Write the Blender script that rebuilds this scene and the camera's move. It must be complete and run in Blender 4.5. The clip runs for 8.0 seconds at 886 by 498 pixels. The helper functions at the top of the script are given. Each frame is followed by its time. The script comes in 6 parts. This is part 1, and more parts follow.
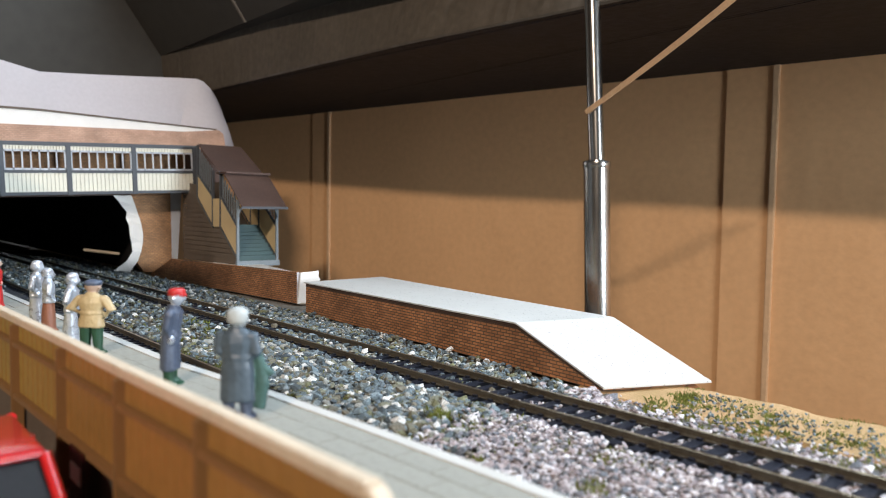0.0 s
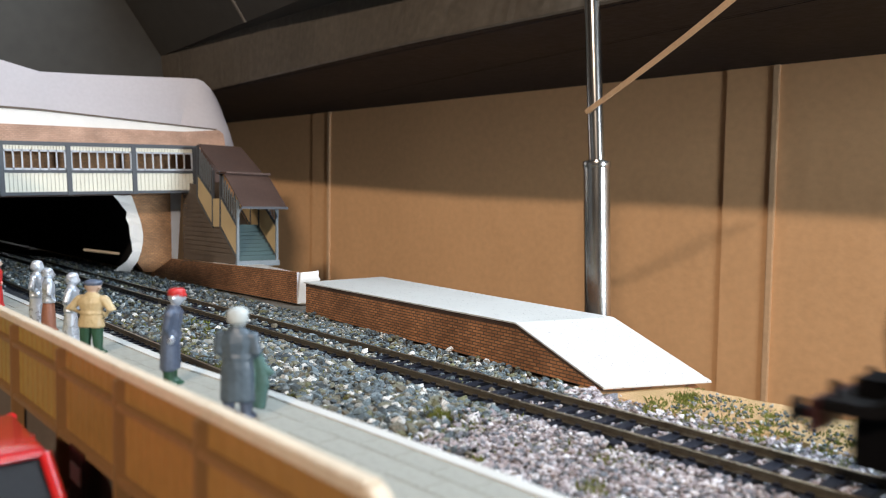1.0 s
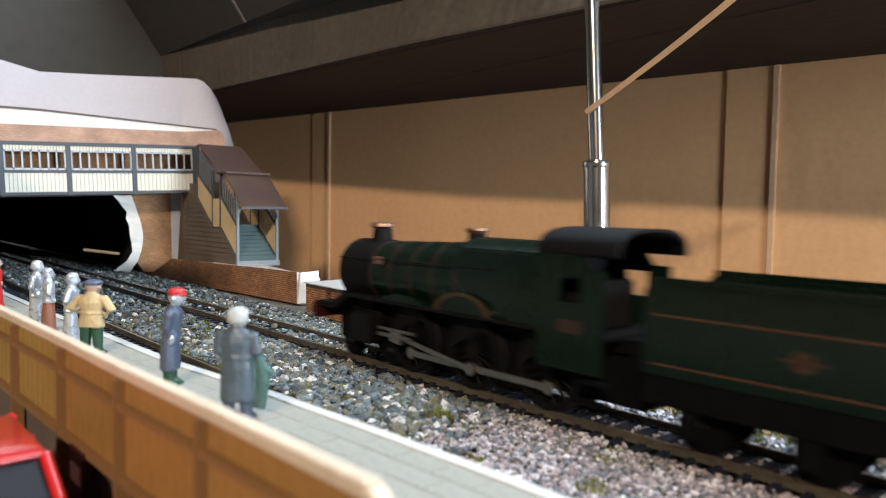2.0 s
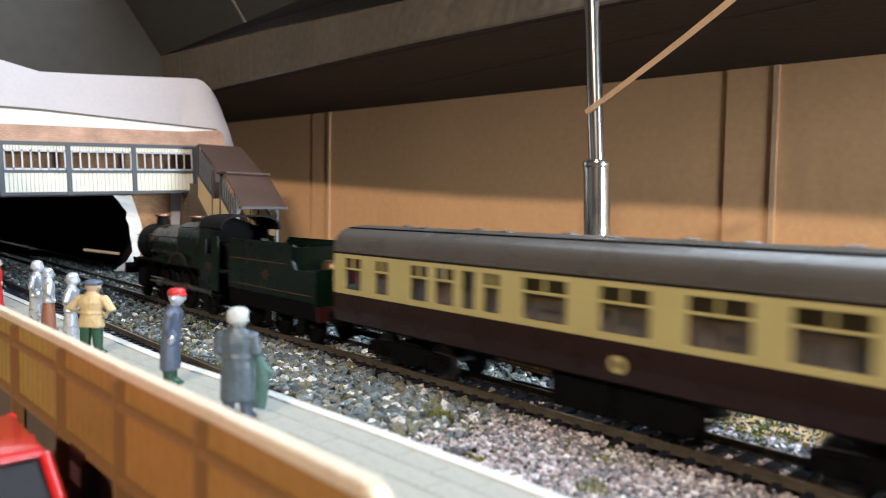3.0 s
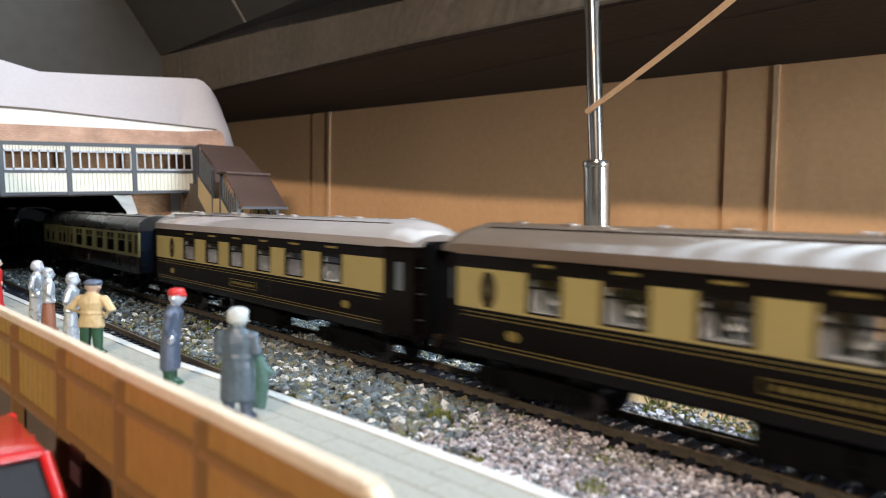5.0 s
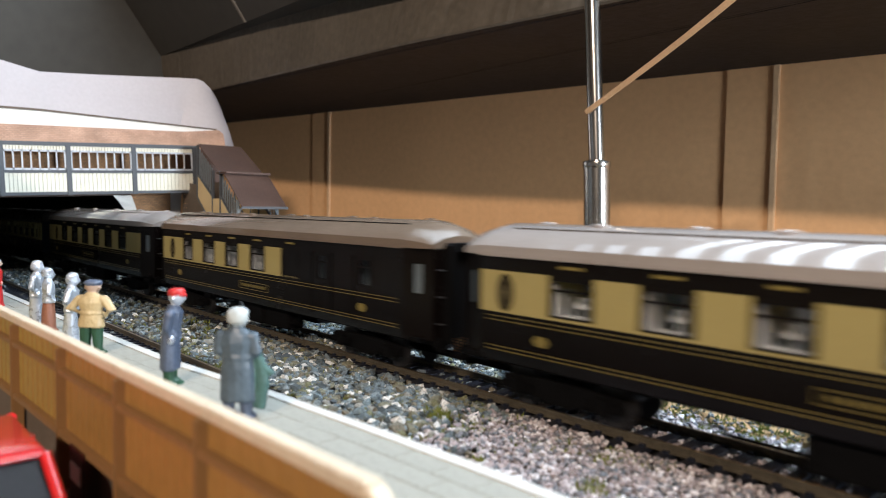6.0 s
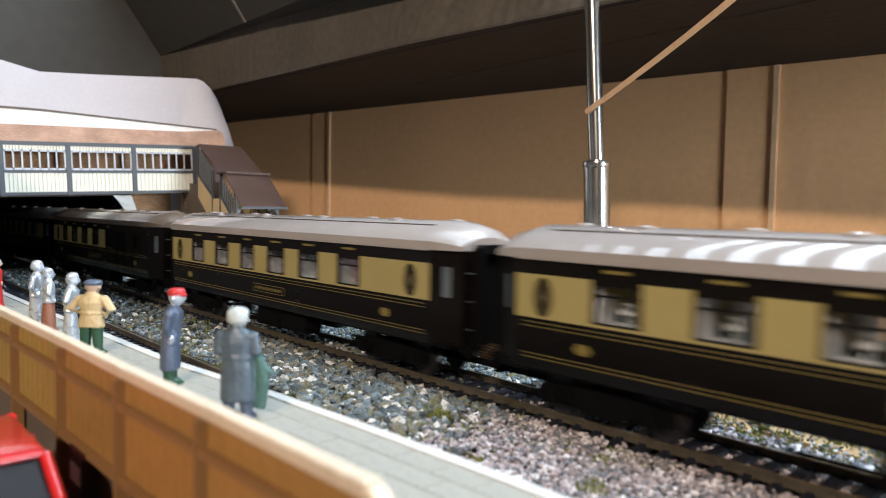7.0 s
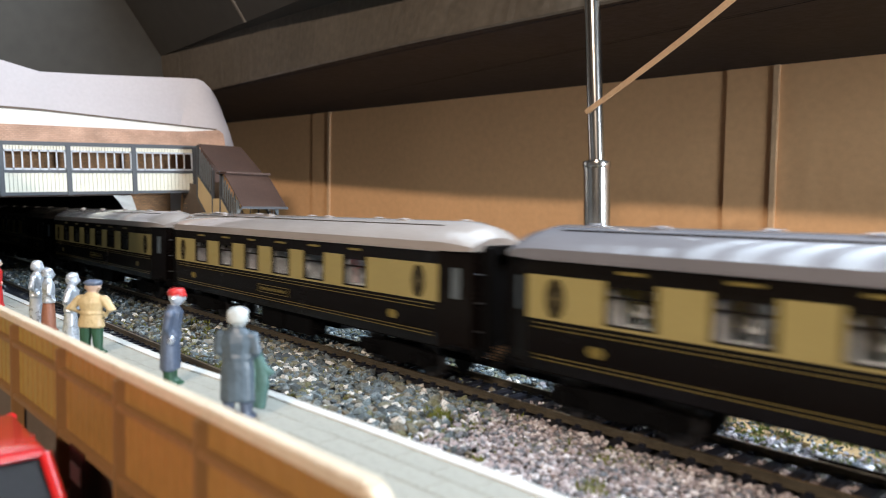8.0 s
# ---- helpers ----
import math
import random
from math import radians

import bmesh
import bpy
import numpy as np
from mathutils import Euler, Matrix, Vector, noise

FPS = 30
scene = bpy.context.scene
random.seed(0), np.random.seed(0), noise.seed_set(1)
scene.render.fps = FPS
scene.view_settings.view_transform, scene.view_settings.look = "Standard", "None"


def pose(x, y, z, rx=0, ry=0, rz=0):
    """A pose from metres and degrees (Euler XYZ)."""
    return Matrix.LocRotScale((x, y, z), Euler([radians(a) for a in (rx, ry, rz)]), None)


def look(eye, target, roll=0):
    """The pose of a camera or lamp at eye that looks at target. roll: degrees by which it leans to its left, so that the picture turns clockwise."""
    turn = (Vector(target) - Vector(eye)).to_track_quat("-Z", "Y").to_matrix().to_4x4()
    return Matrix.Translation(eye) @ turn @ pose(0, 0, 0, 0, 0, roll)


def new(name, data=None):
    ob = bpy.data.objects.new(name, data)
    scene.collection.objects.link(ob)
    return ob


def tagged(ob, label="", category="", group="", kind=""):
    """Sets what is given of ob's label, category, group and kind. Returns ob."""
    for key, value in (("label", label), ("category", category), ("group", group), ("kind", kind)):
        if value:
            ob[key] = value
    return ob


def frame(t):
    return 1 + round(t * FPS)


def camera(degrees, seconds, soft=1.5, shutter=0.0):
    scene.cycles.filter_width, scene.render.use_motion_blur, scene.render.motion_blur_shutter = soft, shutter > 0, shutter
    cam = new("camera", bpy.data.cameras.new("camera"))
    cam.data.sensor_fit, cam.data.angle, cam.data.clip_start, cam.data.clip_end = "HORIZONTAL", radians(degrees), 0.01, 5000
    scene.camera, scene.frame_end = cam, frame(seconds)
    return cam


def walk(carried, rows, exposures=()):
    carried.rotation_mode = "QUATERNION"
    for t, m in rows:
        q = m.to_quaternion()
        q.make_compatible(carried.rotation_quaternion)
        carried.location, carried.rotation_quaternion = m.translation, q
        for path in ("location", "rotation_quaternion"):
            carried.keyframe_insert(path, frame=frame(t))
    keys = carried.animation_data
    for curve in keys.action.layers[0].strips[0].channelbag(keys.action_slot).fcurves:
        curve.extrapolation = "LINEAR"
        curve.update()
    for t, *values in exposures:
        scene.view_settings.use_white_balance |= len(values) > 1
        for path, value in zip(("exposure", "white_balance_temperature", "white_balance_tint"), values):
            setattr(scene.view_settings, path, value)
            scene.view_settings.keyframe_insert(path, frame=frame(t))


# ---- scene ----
from mathutils.bvhtree import BVHTree

# camera: stands still on the layout beside the platform fence
cam = camera(62.9, 8.0, soft=0.75, shutter=0.5)
cam.data.dof.use_dof = True
cam.data.dof.focus_distance = 0.36
cam.data.dof.aperture_fstop = 18.0
YAW, PIT = radians(48.77), radians(-3.15)
EYE = Vector((0.0, -0.1837, 0.0627))
AIM = EYE + Vector((-math.sin(YAW) * math.cos(PIT), math.cos(YAW) * math.cos(PIT), math.sin(PIT)))
walk(cam, [(0.0, look(EYE, AIM, 0.9)), (8.0, look(EYE, AIM, 0.9))],
     exposures=[(0.0, -0.08), (1.0, -0.06), (1.7, 0.08), (2.8, 0.27), (3.5, 0.30), (4.5, 0.26), (6.5, 0.24), (8.0, 0.24)])

# ---- light ----
world = bpy.data.worlds.new("world")
scene.world = world
world.use_nodes = True
world.node_tree.nodes["Background"].inputs[0].default_value = (1.0, 0.9, 0.8, 1)
world.node_tree.nodes["Background"].inputs[1].default_value = 0.1


def area_lamp(name, eye, target, size, watts, colour, size_y=0):
    data = bpy.data.lights.new(name, "AREA")
    data.energy, data.color, data.size = watts, colour, size
    if size_y:
        data.shape, data.size_y = "RECTANGLE", size_y
    ob = new(name, data)
    ob.matrix_world = look(eye, target)
    return ob


# warm room lamp behind the viewer, and a cool strip light over the layout
area_lamp("room_lamp", (0.95, -1.55, 1.12), (-0.45, 0.3, 0.05), 0.30, 36.0, (1.0, 0.81, 0.655), 0.04)
# roof window over the layout, split by its blind into narrow bright strips
for k in range(18):
    x = -0.86 + 0.075 * k
    area_lamp("roof_light", (x, 0.31, 0.75), (x + 0.001, 0.27, 0.0), 0.038, 0.06 + 0.110 * k, (0.72, 0.86, 1.0), 0.64)
area_lamp("window_light", (1.25, 0.32, 0.17), (-0.25, 0.22, 0.0), 0.34, 4.4, (0.82, 0.91, 1.0), 0.24).data.spread = radians(70)

# ---- materials ----


def material(name, colour, rough=0.6, metal=0.0, vary=0.25, scale=60.0, fine=900.0, bump=0.2, second=None, spec=0.5, coat=0.0):
    """Colour with a broad and a fine variation and a fine relief."""
    m = bpy.data.materials.new(name)
    m.use_nodes = True
    nt = m.node_tree
    b = nt.nodes["Principled BSDF"]
    b.inputs["Roughness"].default_value = rough
    b.inputs["Metallic"].default_value = metal
    b.inputs["Specular IOR Level"].default_value = spec
    b.inputs["Coat Weight"].default_value = coat
    tc = nt.nodes.new("ShaderNodeTexCoord")
    n1 = nt.nodes.new("ShaderNodeTexNoise")
    n1.inputs["Scale"].default_value = scale
    n1.inputs["Detail"].default_value = 4
    n2 = nt.nodes.new("ShaderNodeTexNoise")
    n2.inputs["Scale"].default_value = fine
    n2.inputs["Detail"].default_value = 3
    for n in (n1, n2):
        nt.links.new(tc.outputs["Object"], n.inputs["Vector"])
    add = nt.nodes.new("ShaderNodeMath")
    add.operation = "ADD"
    nt.links.new(n1.outputs["Fac"], add.inputs[0])
    nt.links.new(n2.outputs["Fac"], add.inputs[1])
    ramp = nt.nodes.new("ShaderNodeMapRange")
    ramp.inputs[1].default_value, ramp.inputs[2].default_value = 0.7, 1.3
    nt.links.new(add.outputs[0], ramp.inputs[0])
    mix = nt.nodes.new("ShaderNodeMix")
    mix.data_type = "RGBA"
    second = second or tuple(c * (1 - vary) for c in colour)
    first = tuple(min(1, c * (1 + vary * 0.35)) for c in colour)
    mix.inputs[6].default_value, mix.inputs[7].default_value = (*second, 1), (*first, 1)
    nt.links.new(ramp.outputs[0], mix.inputs[0])
    nt.links.new(mix.outputs[2], b.inputs["Base Color"])
    rr = nt.nodes.new("ShaderNodeMapRange")
    rr.inputs[3].default_value, rr.inputs[4].default_value = max(0.02, rough * 0.8), min(1, rough * 1.2)
    nt.links.new(n1.outputs["Fac"], rr.inputs[0])
    nt.links.new(rr.outputs[0], b.inputs["Roughness"])
    if bump:
        bp = nt.nodes.new("ShaderNodeBump")
        bp.inputs["Strength"].default_value = bump
        bp.inputs["Distance"].default_value = 0.0006
        nt.links.new(n2.outputs["Fac"], bp.inputs["Height"])
        nt.links.new(bp.outputs["Normal"], b.inputs["Normal"])
    return m


def brick_material(name, one, two, mortar, course, length, axes="xz", rough=0.85):
    """Printed brick paper: courses and joints at model size, with dirt."""
    m = material(name, one, rough, bump=0.1)
    nt = m.node_tree
    b = nt.nodes["Principled BSDF"]
    tc = nt.nodes.new("ShaderNodeTexCoord")
    sep = nt.nodes.new("ShaderNodeSeparateXYZ")
    com = nt.nodes.new("ShaderNodeCombineXYZ")
    nt.links.new(tc.outputs["Object"], sep.inputs[0])
    for k, a in enumerate(axes):
        nt.links.new(sep.outputs["xyz".index(a)], com.inputs[k])
    br = nt.nodes.new("ShaderNodeTexBrick")
    br.inputs["Scale"].default_value = 1.0
    br.inputs["Brick Width"].default_value = length
    br.inputs["Row Height"].default_value = course
    br.inputs["Mortar Size"].default_value = course * 0.17
    br.inputs["Color1"].default_value = (*one, 1)
    br.inputs["Color2"].default_value = (*two, 1)
    br.inputs["Mortar"].default_value = (*mortar, 1)
    nt.links.new(com.outputs[0], br.inputs["Vector"])
    mul = nt.nodes.new("ShaderNodeMix")
    mul.data_type, mul.blend_type = "RGBA", "MULTIPLY"
    mul.inputs[0].default_value = 1.0
    dirt = nt.nodes.new("ShaderNodeTexNoise")
    dirt.inputs["Scale"].default_value = 45
    dirt.inputs["Detail"].default_value = 5
    nt.links.new(tc.outputs["Object"], dirt.inputs["Vector"])
    mr = nt.nodes.new("ShaderNodeMapRange")
    mr.inputs[1].default_value, mr.inputs[2].default_value, mr.inputs[3].default_value = 0.35, 0.65, 0.65
    nt.links.new(dirt.outputs["Fac"], mr.inputs[0])
    nt.links.new(br.outputs["Color"], mul.inputs[6])
    nt.links.new(mr.outputs[0], mul.inputs[7])
    nt.links.new(mul.outputs[2], b.inputs["Base Color"])
    return m


def plaster(name, colour):
    """Painted wall with trowel lumps and runs of paint."""
    m = material(name, colour, 0.62, vary=0.10, scale=7, fine=140, bump=0.25)
    nt = m.node_tree
    old = nt.nodes["Bump"]
    tc = nt.nodes.new("ShaderNodeTexCoord")
    mp = nt.nodes.new("ShaderNodeMapping")
    mp.inputs["Scale"].default_value = (1.0, 1.0, 1.0)
    nz = nt.nodes.new("ShaderNodeTexNoise")
    nz.inputs["Scale"].default_value = 42
    nz.inputs["Detail"].default_value = 3
    bp = nt.nodes.new("ShaderNodeBump")
    bp.inputs["Strength"].default_value = 0.2
    bp.inputs["Distance"].default_value = 0.004
    nt.links.new(tc.outputs["Object"], mp.inputs["Vector"])
    nt.links.new(mp.outputs["Vector"], nz.inputs["Vector"])
    nt.links.new(nz.outputs["Fac"], bp.inputs["Height"])
    nt.links.new(old.outputs["Normal"], bp.inputs["Normal"])
    nt.links.new(bp.outputs["Normal"], nt.nodes["Principled BSDF"].inputs["Normal"])
    return m


def stone_material(name, colours, rough=0.75):
    """Each stone its own colour, with speckle."""
    m = material(name, colours[0], rough, bump=0.5, fine=1800)
    nt = m.node_tree
    b = nt.nodes["Principled BSDF"]
    geo = nt.nodes.new("ShaderNodeNewGeometry")
    inf = nt.nodes.new("ShaderNodeObjectInfo")
    addn = nt.nodes.new("ShaderNodeMath")
    addn.operation = "ADD"
    fr = nt.nodes.new("ShaderNodeMath")
    fr.operation = "FRACT"
    nt.links.new(geo.outputs["Random Per Island"], addn.inputs[0])
    nt.links.new(inf.outputs["Random"], addn.inputs[1])
    nt.links.new(addn.outputs[0], fr.inputs[0])
    ramp = nt.nodes.new("ShaderNodeValToRGB")
    ramp.color_ramp.interpolation = "CONSTANT"
    e = ramp.color_ramp.elements
    while len(e) < len(colours):
        e.new(0.5)
    for k, c in enumerate(colours):
        e[k].position = k / len(colours)
        e[k].color = (*c, 1)
    nt.links.new(fr.outputs[0], ramp.inputs[0])
    tc = nt.nodes.new("ShaderNodeTexCoord")
    sp = nt.nodes.new("ShaderNodeTexNoise")
    sp.inputs["Scale"].default_value = 1400
    nt.links.new(tc.outputs["Object"], sp.inputs["Vector"])
    mr = nt.nodes.new("ShaderNodeMapRange")
    mr.inputs[1].default_value, mr.inputs[2].default_value, mr.inputs[3].default_value, mr.inputs[4].default_value = 0.3, 0.7, 0.55, 1.25
    nt.links.new(sp.outputs["Fac"], mr.inputs[0])
    mul = nt.nodes.new("ShaderNodeMix")
    mul.data_type, mul.blend_type = "RGBA", "MULTIPLY"
    mul.inputs[0].default_value = 1.0
    nt.links.new(ramp.outputs[0], mul.inputs[6])
    nt.links.new(mr.outputs[0], mul.inputs[7])
    nt.links.new(mul.outputs[2], b.inputs["Base Color"])
    return m


def speckled(name, colour):
    """Pale card with sparse dark fly-specks."""
    m = material(name, colour, 0.7, vary=0.08, scale=90, fine=1100, bump=0.4)
    nt = m.node_tree
    b = nt.nodes["Principled BSDF"]
    tc = nt.nodes.new("ShaderNodeTexCoord")
    vo = nt.nodes.new("ShaderNodeTexVoronoi")
    vo.inputs["Scale"].default_value = 520
    nt.links.new(tc.outputs["Object"], vo.inputs["Vector"])
    mr = nt.nodes.new("ShaderNodeMapRange")
    mr.inputs[1].default_value, mr.inputs[2].default_value, mr.inputs[3].default_value = 0.10, 0.17, 0.35
    nt.links.new(vo.outputs["Distance"], mr.inputs[0])
    mul = nt.nodes.new("ShaderNodeMix")
    mul.data_type, mul.blend_type = "RGBA", "MULTIPLY"
    mul.inputs[0].default_value = 1.0
    old = b.inputs["Base Color"].links[0].from_socket
    nt.links.new(old, mul.inputs[6])
    nt.links.new(mr.outputs[0], mul.inputs[7])
    nt.links.new(mul.outputs[2], b.inputs["Base Color"])
    return m


def glass_material(name):
    m = bpy.data.materials.new(name)
    m.use_nodes = True
    b = m.node_tree.nodes["Principled BSDF"]
    b.inputs["Base Color"].default_value = (0.9, 0.92, 0.9, 1)
    b.inputs["Transmission Weight"].default_value = 1.0
    b.inputs["Roughness"].default_value = 0.04
    b.inputs["IOR"].default_value = 1.3
    return m


M_WALL = plaster("wall_plaster", (0.66, 0.385, 0.19))
M_BATTEN = material("painted_batten", (0.58, 0.38, 0.22), 0.6, vary=0.12, scale=20, fine=200)
# one timber in two tones: shade painted into the underside, lit brown on the front
M_BEAMSHADE = material("shaded_timber", (0.024, 0.0255, 0.034), 0.6, vary=0.5, scale=9, fine=150, bump=0.8, spec=0.2)
M_BEAMFRONT = material("lit_timber", (0.105, 0.090, 0.072), 0.5, vary=0.35, scale=9, fine=150, bump=0.5)
M_STRIP = material("pale_grey_strip", (0.19, 0.17, 0.145), 0.7, vary=0.15, scale=30)
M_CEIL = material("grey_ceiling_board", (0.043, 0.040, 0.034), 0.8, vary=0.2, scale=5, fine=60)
M_ROOM = material("room_paint", (0.16, 0.15, 0.14), 0.8, vary=0.1, scale=4, fine=60)
M_CARPET = material("brown_carpet", (0.12, 0.09, 0.07), 0.95, vary=0.3, scale=20, fine=300)
M_CHROME = material("chromed_steel", (0.62, 0.61, 0.59), 0.2, 1.0, vary=0.12, scale=40, fine=500, bump=0.04)
M_TAPE = material("tan_strap", (0.52, 0.34, 0.20), 0.7, vary=0.2, scale=60)
M_GROUND = material("ballast_dust", (0.16, 0.145, 0.12), 0.95, vary=0.5, scale=70, fine=900, bump=0.8)
M_SAND = material("sandy_scatter", (0.55, 0.34, 0.18), 0.95, vary=0.3, scale=45, fine=1500, bump=1.0, second=(0.40, 0.27, 0.11))
M_BALLAST = stone_material("grey_ballast", [(0.10, 0.13, 0.145), (0.21, 0.26, 0.285), (0.05, 0.065, 0.07), (0.15, 0.18, 0.185), (0.30, 0.305, 0.28), (0.15, 0.135, 0.10), (0.07, 0.09, 0.105), (0.15, 0.20, 0.225), (0.64, 0.635, 0.61), (0.17, 0.17, 0.12), (0.12, 0.155, 0.18), (0.16, 0.16, 0.085)])
M_PINK = stone_material("pink_gravel", [(0.46, 0.41, 0.43), (0.30, 0.265, 0.285), (0.60, 0.56, 0.58), (0.20, 0.20, 0.225), (0.40, 0.34, 0.345), (0.74, 0.72, 0.75), (0.15, 0.165, 0.19)])
M_GRASS = material("green_scatter", (0.20, 0.235, 0.05), 0.9, vary=0.5, scale=200)
M_RAIL = material("rail_brown_steel", (0.125, 0.108, 0.08), 0.45, 0.4, vary=0.35, scale=60, fine=800)
M_RAILTOP = material("worn_rail_head", (0.42, 0.35, 0.25), 0.3, 0.9, vary=0.3, scale=60, fine=800)
M_SLEEPER = material("black_plastic_sleeper", (0.018, 0.021, 0.033), 0.34, vary=0.4, scale=120)
M_PAVING = material("grey_paving", (0.33, 0.325, 0.285), 0.85, vary=0.2, scale=60, fine=800)
M_COPING = material("white_edge_paint", (0.60, 0.585, 0.55), 0.6, vary=0.08, scale=80)
M_WHITECARD = material("white_card", (0.80, 0.79, 0.76), 0.7, vary=0.08, scale=90, fine=1100, bump=0.4)
M_CARDTOP = speckled("speckled_white_card", (0.56, 0.555, 0.53))
M_PAPER = material("lilac_white_paper", (0.49, 0.46, 0.48), 0.8, vary=0.06, scale=20, fine=300, bump=0.05)
M_BRICK = brick_material("brick_paper", (0.56, 0.26, 0.115), (0.33, 0.145, 0.065), (0.13, 0.085, 0.055), 0.0014, 0.0037)
M_BRICKX = brick_material("brick_paper_cross", (0.52, 0.27, 0.12), (0.36, 0.18, 0.08), (0.20, 0.13, 0.08), 0.0016, 0.0042, "yz")
M_BRICKP = brick_material("pale_brick_paper", (0.66, 0.42, 0.31), (0.58, 0.35, 0.25), (0.45, 0.29, 0.21), 0.0016, 0.0042, "yz")
M_BRICKD = brick_material("brick_coping_dark", (0.12, 0.07, 0.045), (0.09, 0.05, 0.035), (0.05, 0.03, 0.025), 0.0009, 0.0012)
M_FENCE = material("tan_card_fence", (0.34, 0.18, 0.05), 0.6, vary=0.15, scale=40, fine=500, bump=0.1)
M_FENCEY = material("olive_yellow_fence", (0.36, 0.235, 0.055), 0.6, vary=0.2, scale=40, fine=500, bump=0.1)
# tan card darkened to carry the shadow lines of the fence rails
M_FENCERAIL = material("tan_rail_shade", (0.25, 0.135, 0.052), 0.6, vary=0.12, scale=40, fine=500, bump=0.1)
M_CAPRAIL = material("pale_capping", (0.68, 0.56, 0.42), 0.7, vary=0.15, scale=40, fine=500, bump=0.1)
M_RED = material("glossy_red_paint", (0.62, 0.015, 0.018), 0.22, vary=0.1, scale=60, bump=0.0, coat=0.6)
M_DARKGLASS = material("dark_window", (0.012, 0.012, 0.014), 0.45, vary=0.2, bump=0.0, spec=0.2)
M_TYRE = material("black_rubber", (0.02, 0.02, 0.02), 0.7, vary=0.3)
# near-black that puts the tunnel's darkness into the colour
M_TUNNELDARK = material("tunnel_darkness", (0.010, 0.010, 0.010), 0.95, vary=0.3)
M_SLATE = material("blue_grey_trim", (0.075, 0.085, 0.10), 0.6, vary=0.2, scale=80)
M_POSTBLUE = material("blue_grey_post", (0.20, 0.24, 0.27), 0.6, vary=0.2, scale=80)
M_LBLUE = material("pale_blue_frame", (0.52, 0.55, 0.60), 0.6, vary=0.12)
M_CREAMCARD = material("cream_card", (0.78, 0.77, 0.66), 0.7, vary=0.1, scale=50)
M_CREAMSTAIR = material("cream_stair_panel", (0.60, 0.46, 0.25), 0.7, vary=0.15, scale=50)
M_STAIRROOF = material("brown_stair_roof", (0.10, 0.062, 0.052), 0.7, vary=0.25, scale=60, fine=700)
M_STAIRWALL = material("dark_boarding", (0.13, 0.10, 0.075), 0.8, vary=0.3, scale=60)
M_GREENSTEP = material("teal_steps", (0.055, 0.10, 0.105), 0.7, vary=0.2)
M_GLASS = glass_material("window_glass")

M_UMBER = material("umber_coach_paint", (0.0048, 0.0033, 0.0030), 0.26, vary=0.25, scale=60, bump=0.02, spec=0.2)
M_MAROON = material("chocolate_coach_paint", (0.021, 0.0095, 0.0075), 0.28, vary=0.2, scale=60, bump=0.02, spec=0.3)
M_CREAM = material("cream_coach_paint", (0.45, 0.395, 0.17), 0.35, vary=0.08, scale=50, bump=0.02)
M_GOLDEN = material("old_gold_panel", (0.37, 0.305, 0.118), 0.35, vary=0.08, scale=50, bump=0.02)
M_GOLD = material("gold_lining", (0.22, 0.17, 0.045), 0.4, vary=0.2)
M_CREST = material("brown_crest_ground", (0.12, 0.095, 0.04), 0.4, vary=0.4, scale=500, fine=1500, bump=0.0)
M_ROOFW = material("cream_white_roof", (0.35, 0.32, 0.305), 0.065, vary=0.12, scale=40, bump=0.0)
M_ROOFG = material("grey_brown_roof", (0.085, 0.078, 0.072), 0.28, vary=0.2, scale=40, bump=0.03)
M_ROOFB = material("brown_roof", (0.17, 0.13, 0.10), 0.14, vary=0.2, scale=40, bump=0.0)
M_ROOFS = material("slate_roof", (0.22, 0.22, 0.245), 0.12, vary=0.15, scale=40, bump=0.0)
M_FRAME = material("black_underframe", (0.004, 0.004, 0.0045), 0.7, vary=0.4, scale=120, spec=0.06)
M_WHEEL = material("dull_steel_wheel", (0.05, 0.05, 0.055), 0.45, 0.6, vary=0.3)
M_NAVY = material("navy_coach_end", (0.010, 0.018, 0.035), 0.3, vary=0.3)
# opaque grey-blue painted in for the reflection on the door glass
M_DOORPANE = material("pane_reflection", (0.10, 0.125, 0.145), 0.25, vary=0.2, scale=120, bump=0.05)
M_SEAT = material("pale_grey_seats", (0.24, 0.25, 0.27), 0.6, vary=0.25, scale=120)
M_SEATD = material("dark_brown_seats", (0.05, 0.033, 0.024), 0.7, vary=0.25, scale=120)
M_LGREEN = material("locomotive_green", (0.0022, 0.0085, 0.0045), 0.28, vary=0.2, scale=60, bump=0.02, spec=0.35)
M_SMOKE = material("sooty_black", (0.006, 0.0055, 0.0055), 0.62, vary=0.35, scale=80, spec=0.12)
M_COPPER = material("copper_cap", (0.38, 0.22, 0.15), 0.35, 0.8, vary=0.2)
M_BRASS = material("brass", (0.11, 0.07, 0.035), 0.35, 0.7, vary=0.2)
M_BAND = material("boiler_band", (0.036, 0.021, 0.015), 0.35, 0.2, vary=0.2)
M_ROD = material("steel_rod", (0.26, 0.25, 0.23), 0.35, 0.85, vary=0.2)
M_BUFRED = material("buffer_red", (0.04, 0.006, 0.006), 0.4, vary=0.2)
M_COAL = material("coal", (0.012, 0.012, 0.014), 0.4, vary=0.4, scale=300, bump=0.8)
M_ORANGE = material("orange_lining", (0.10, 0.045, 0.02), 0.4, vary=0.2)

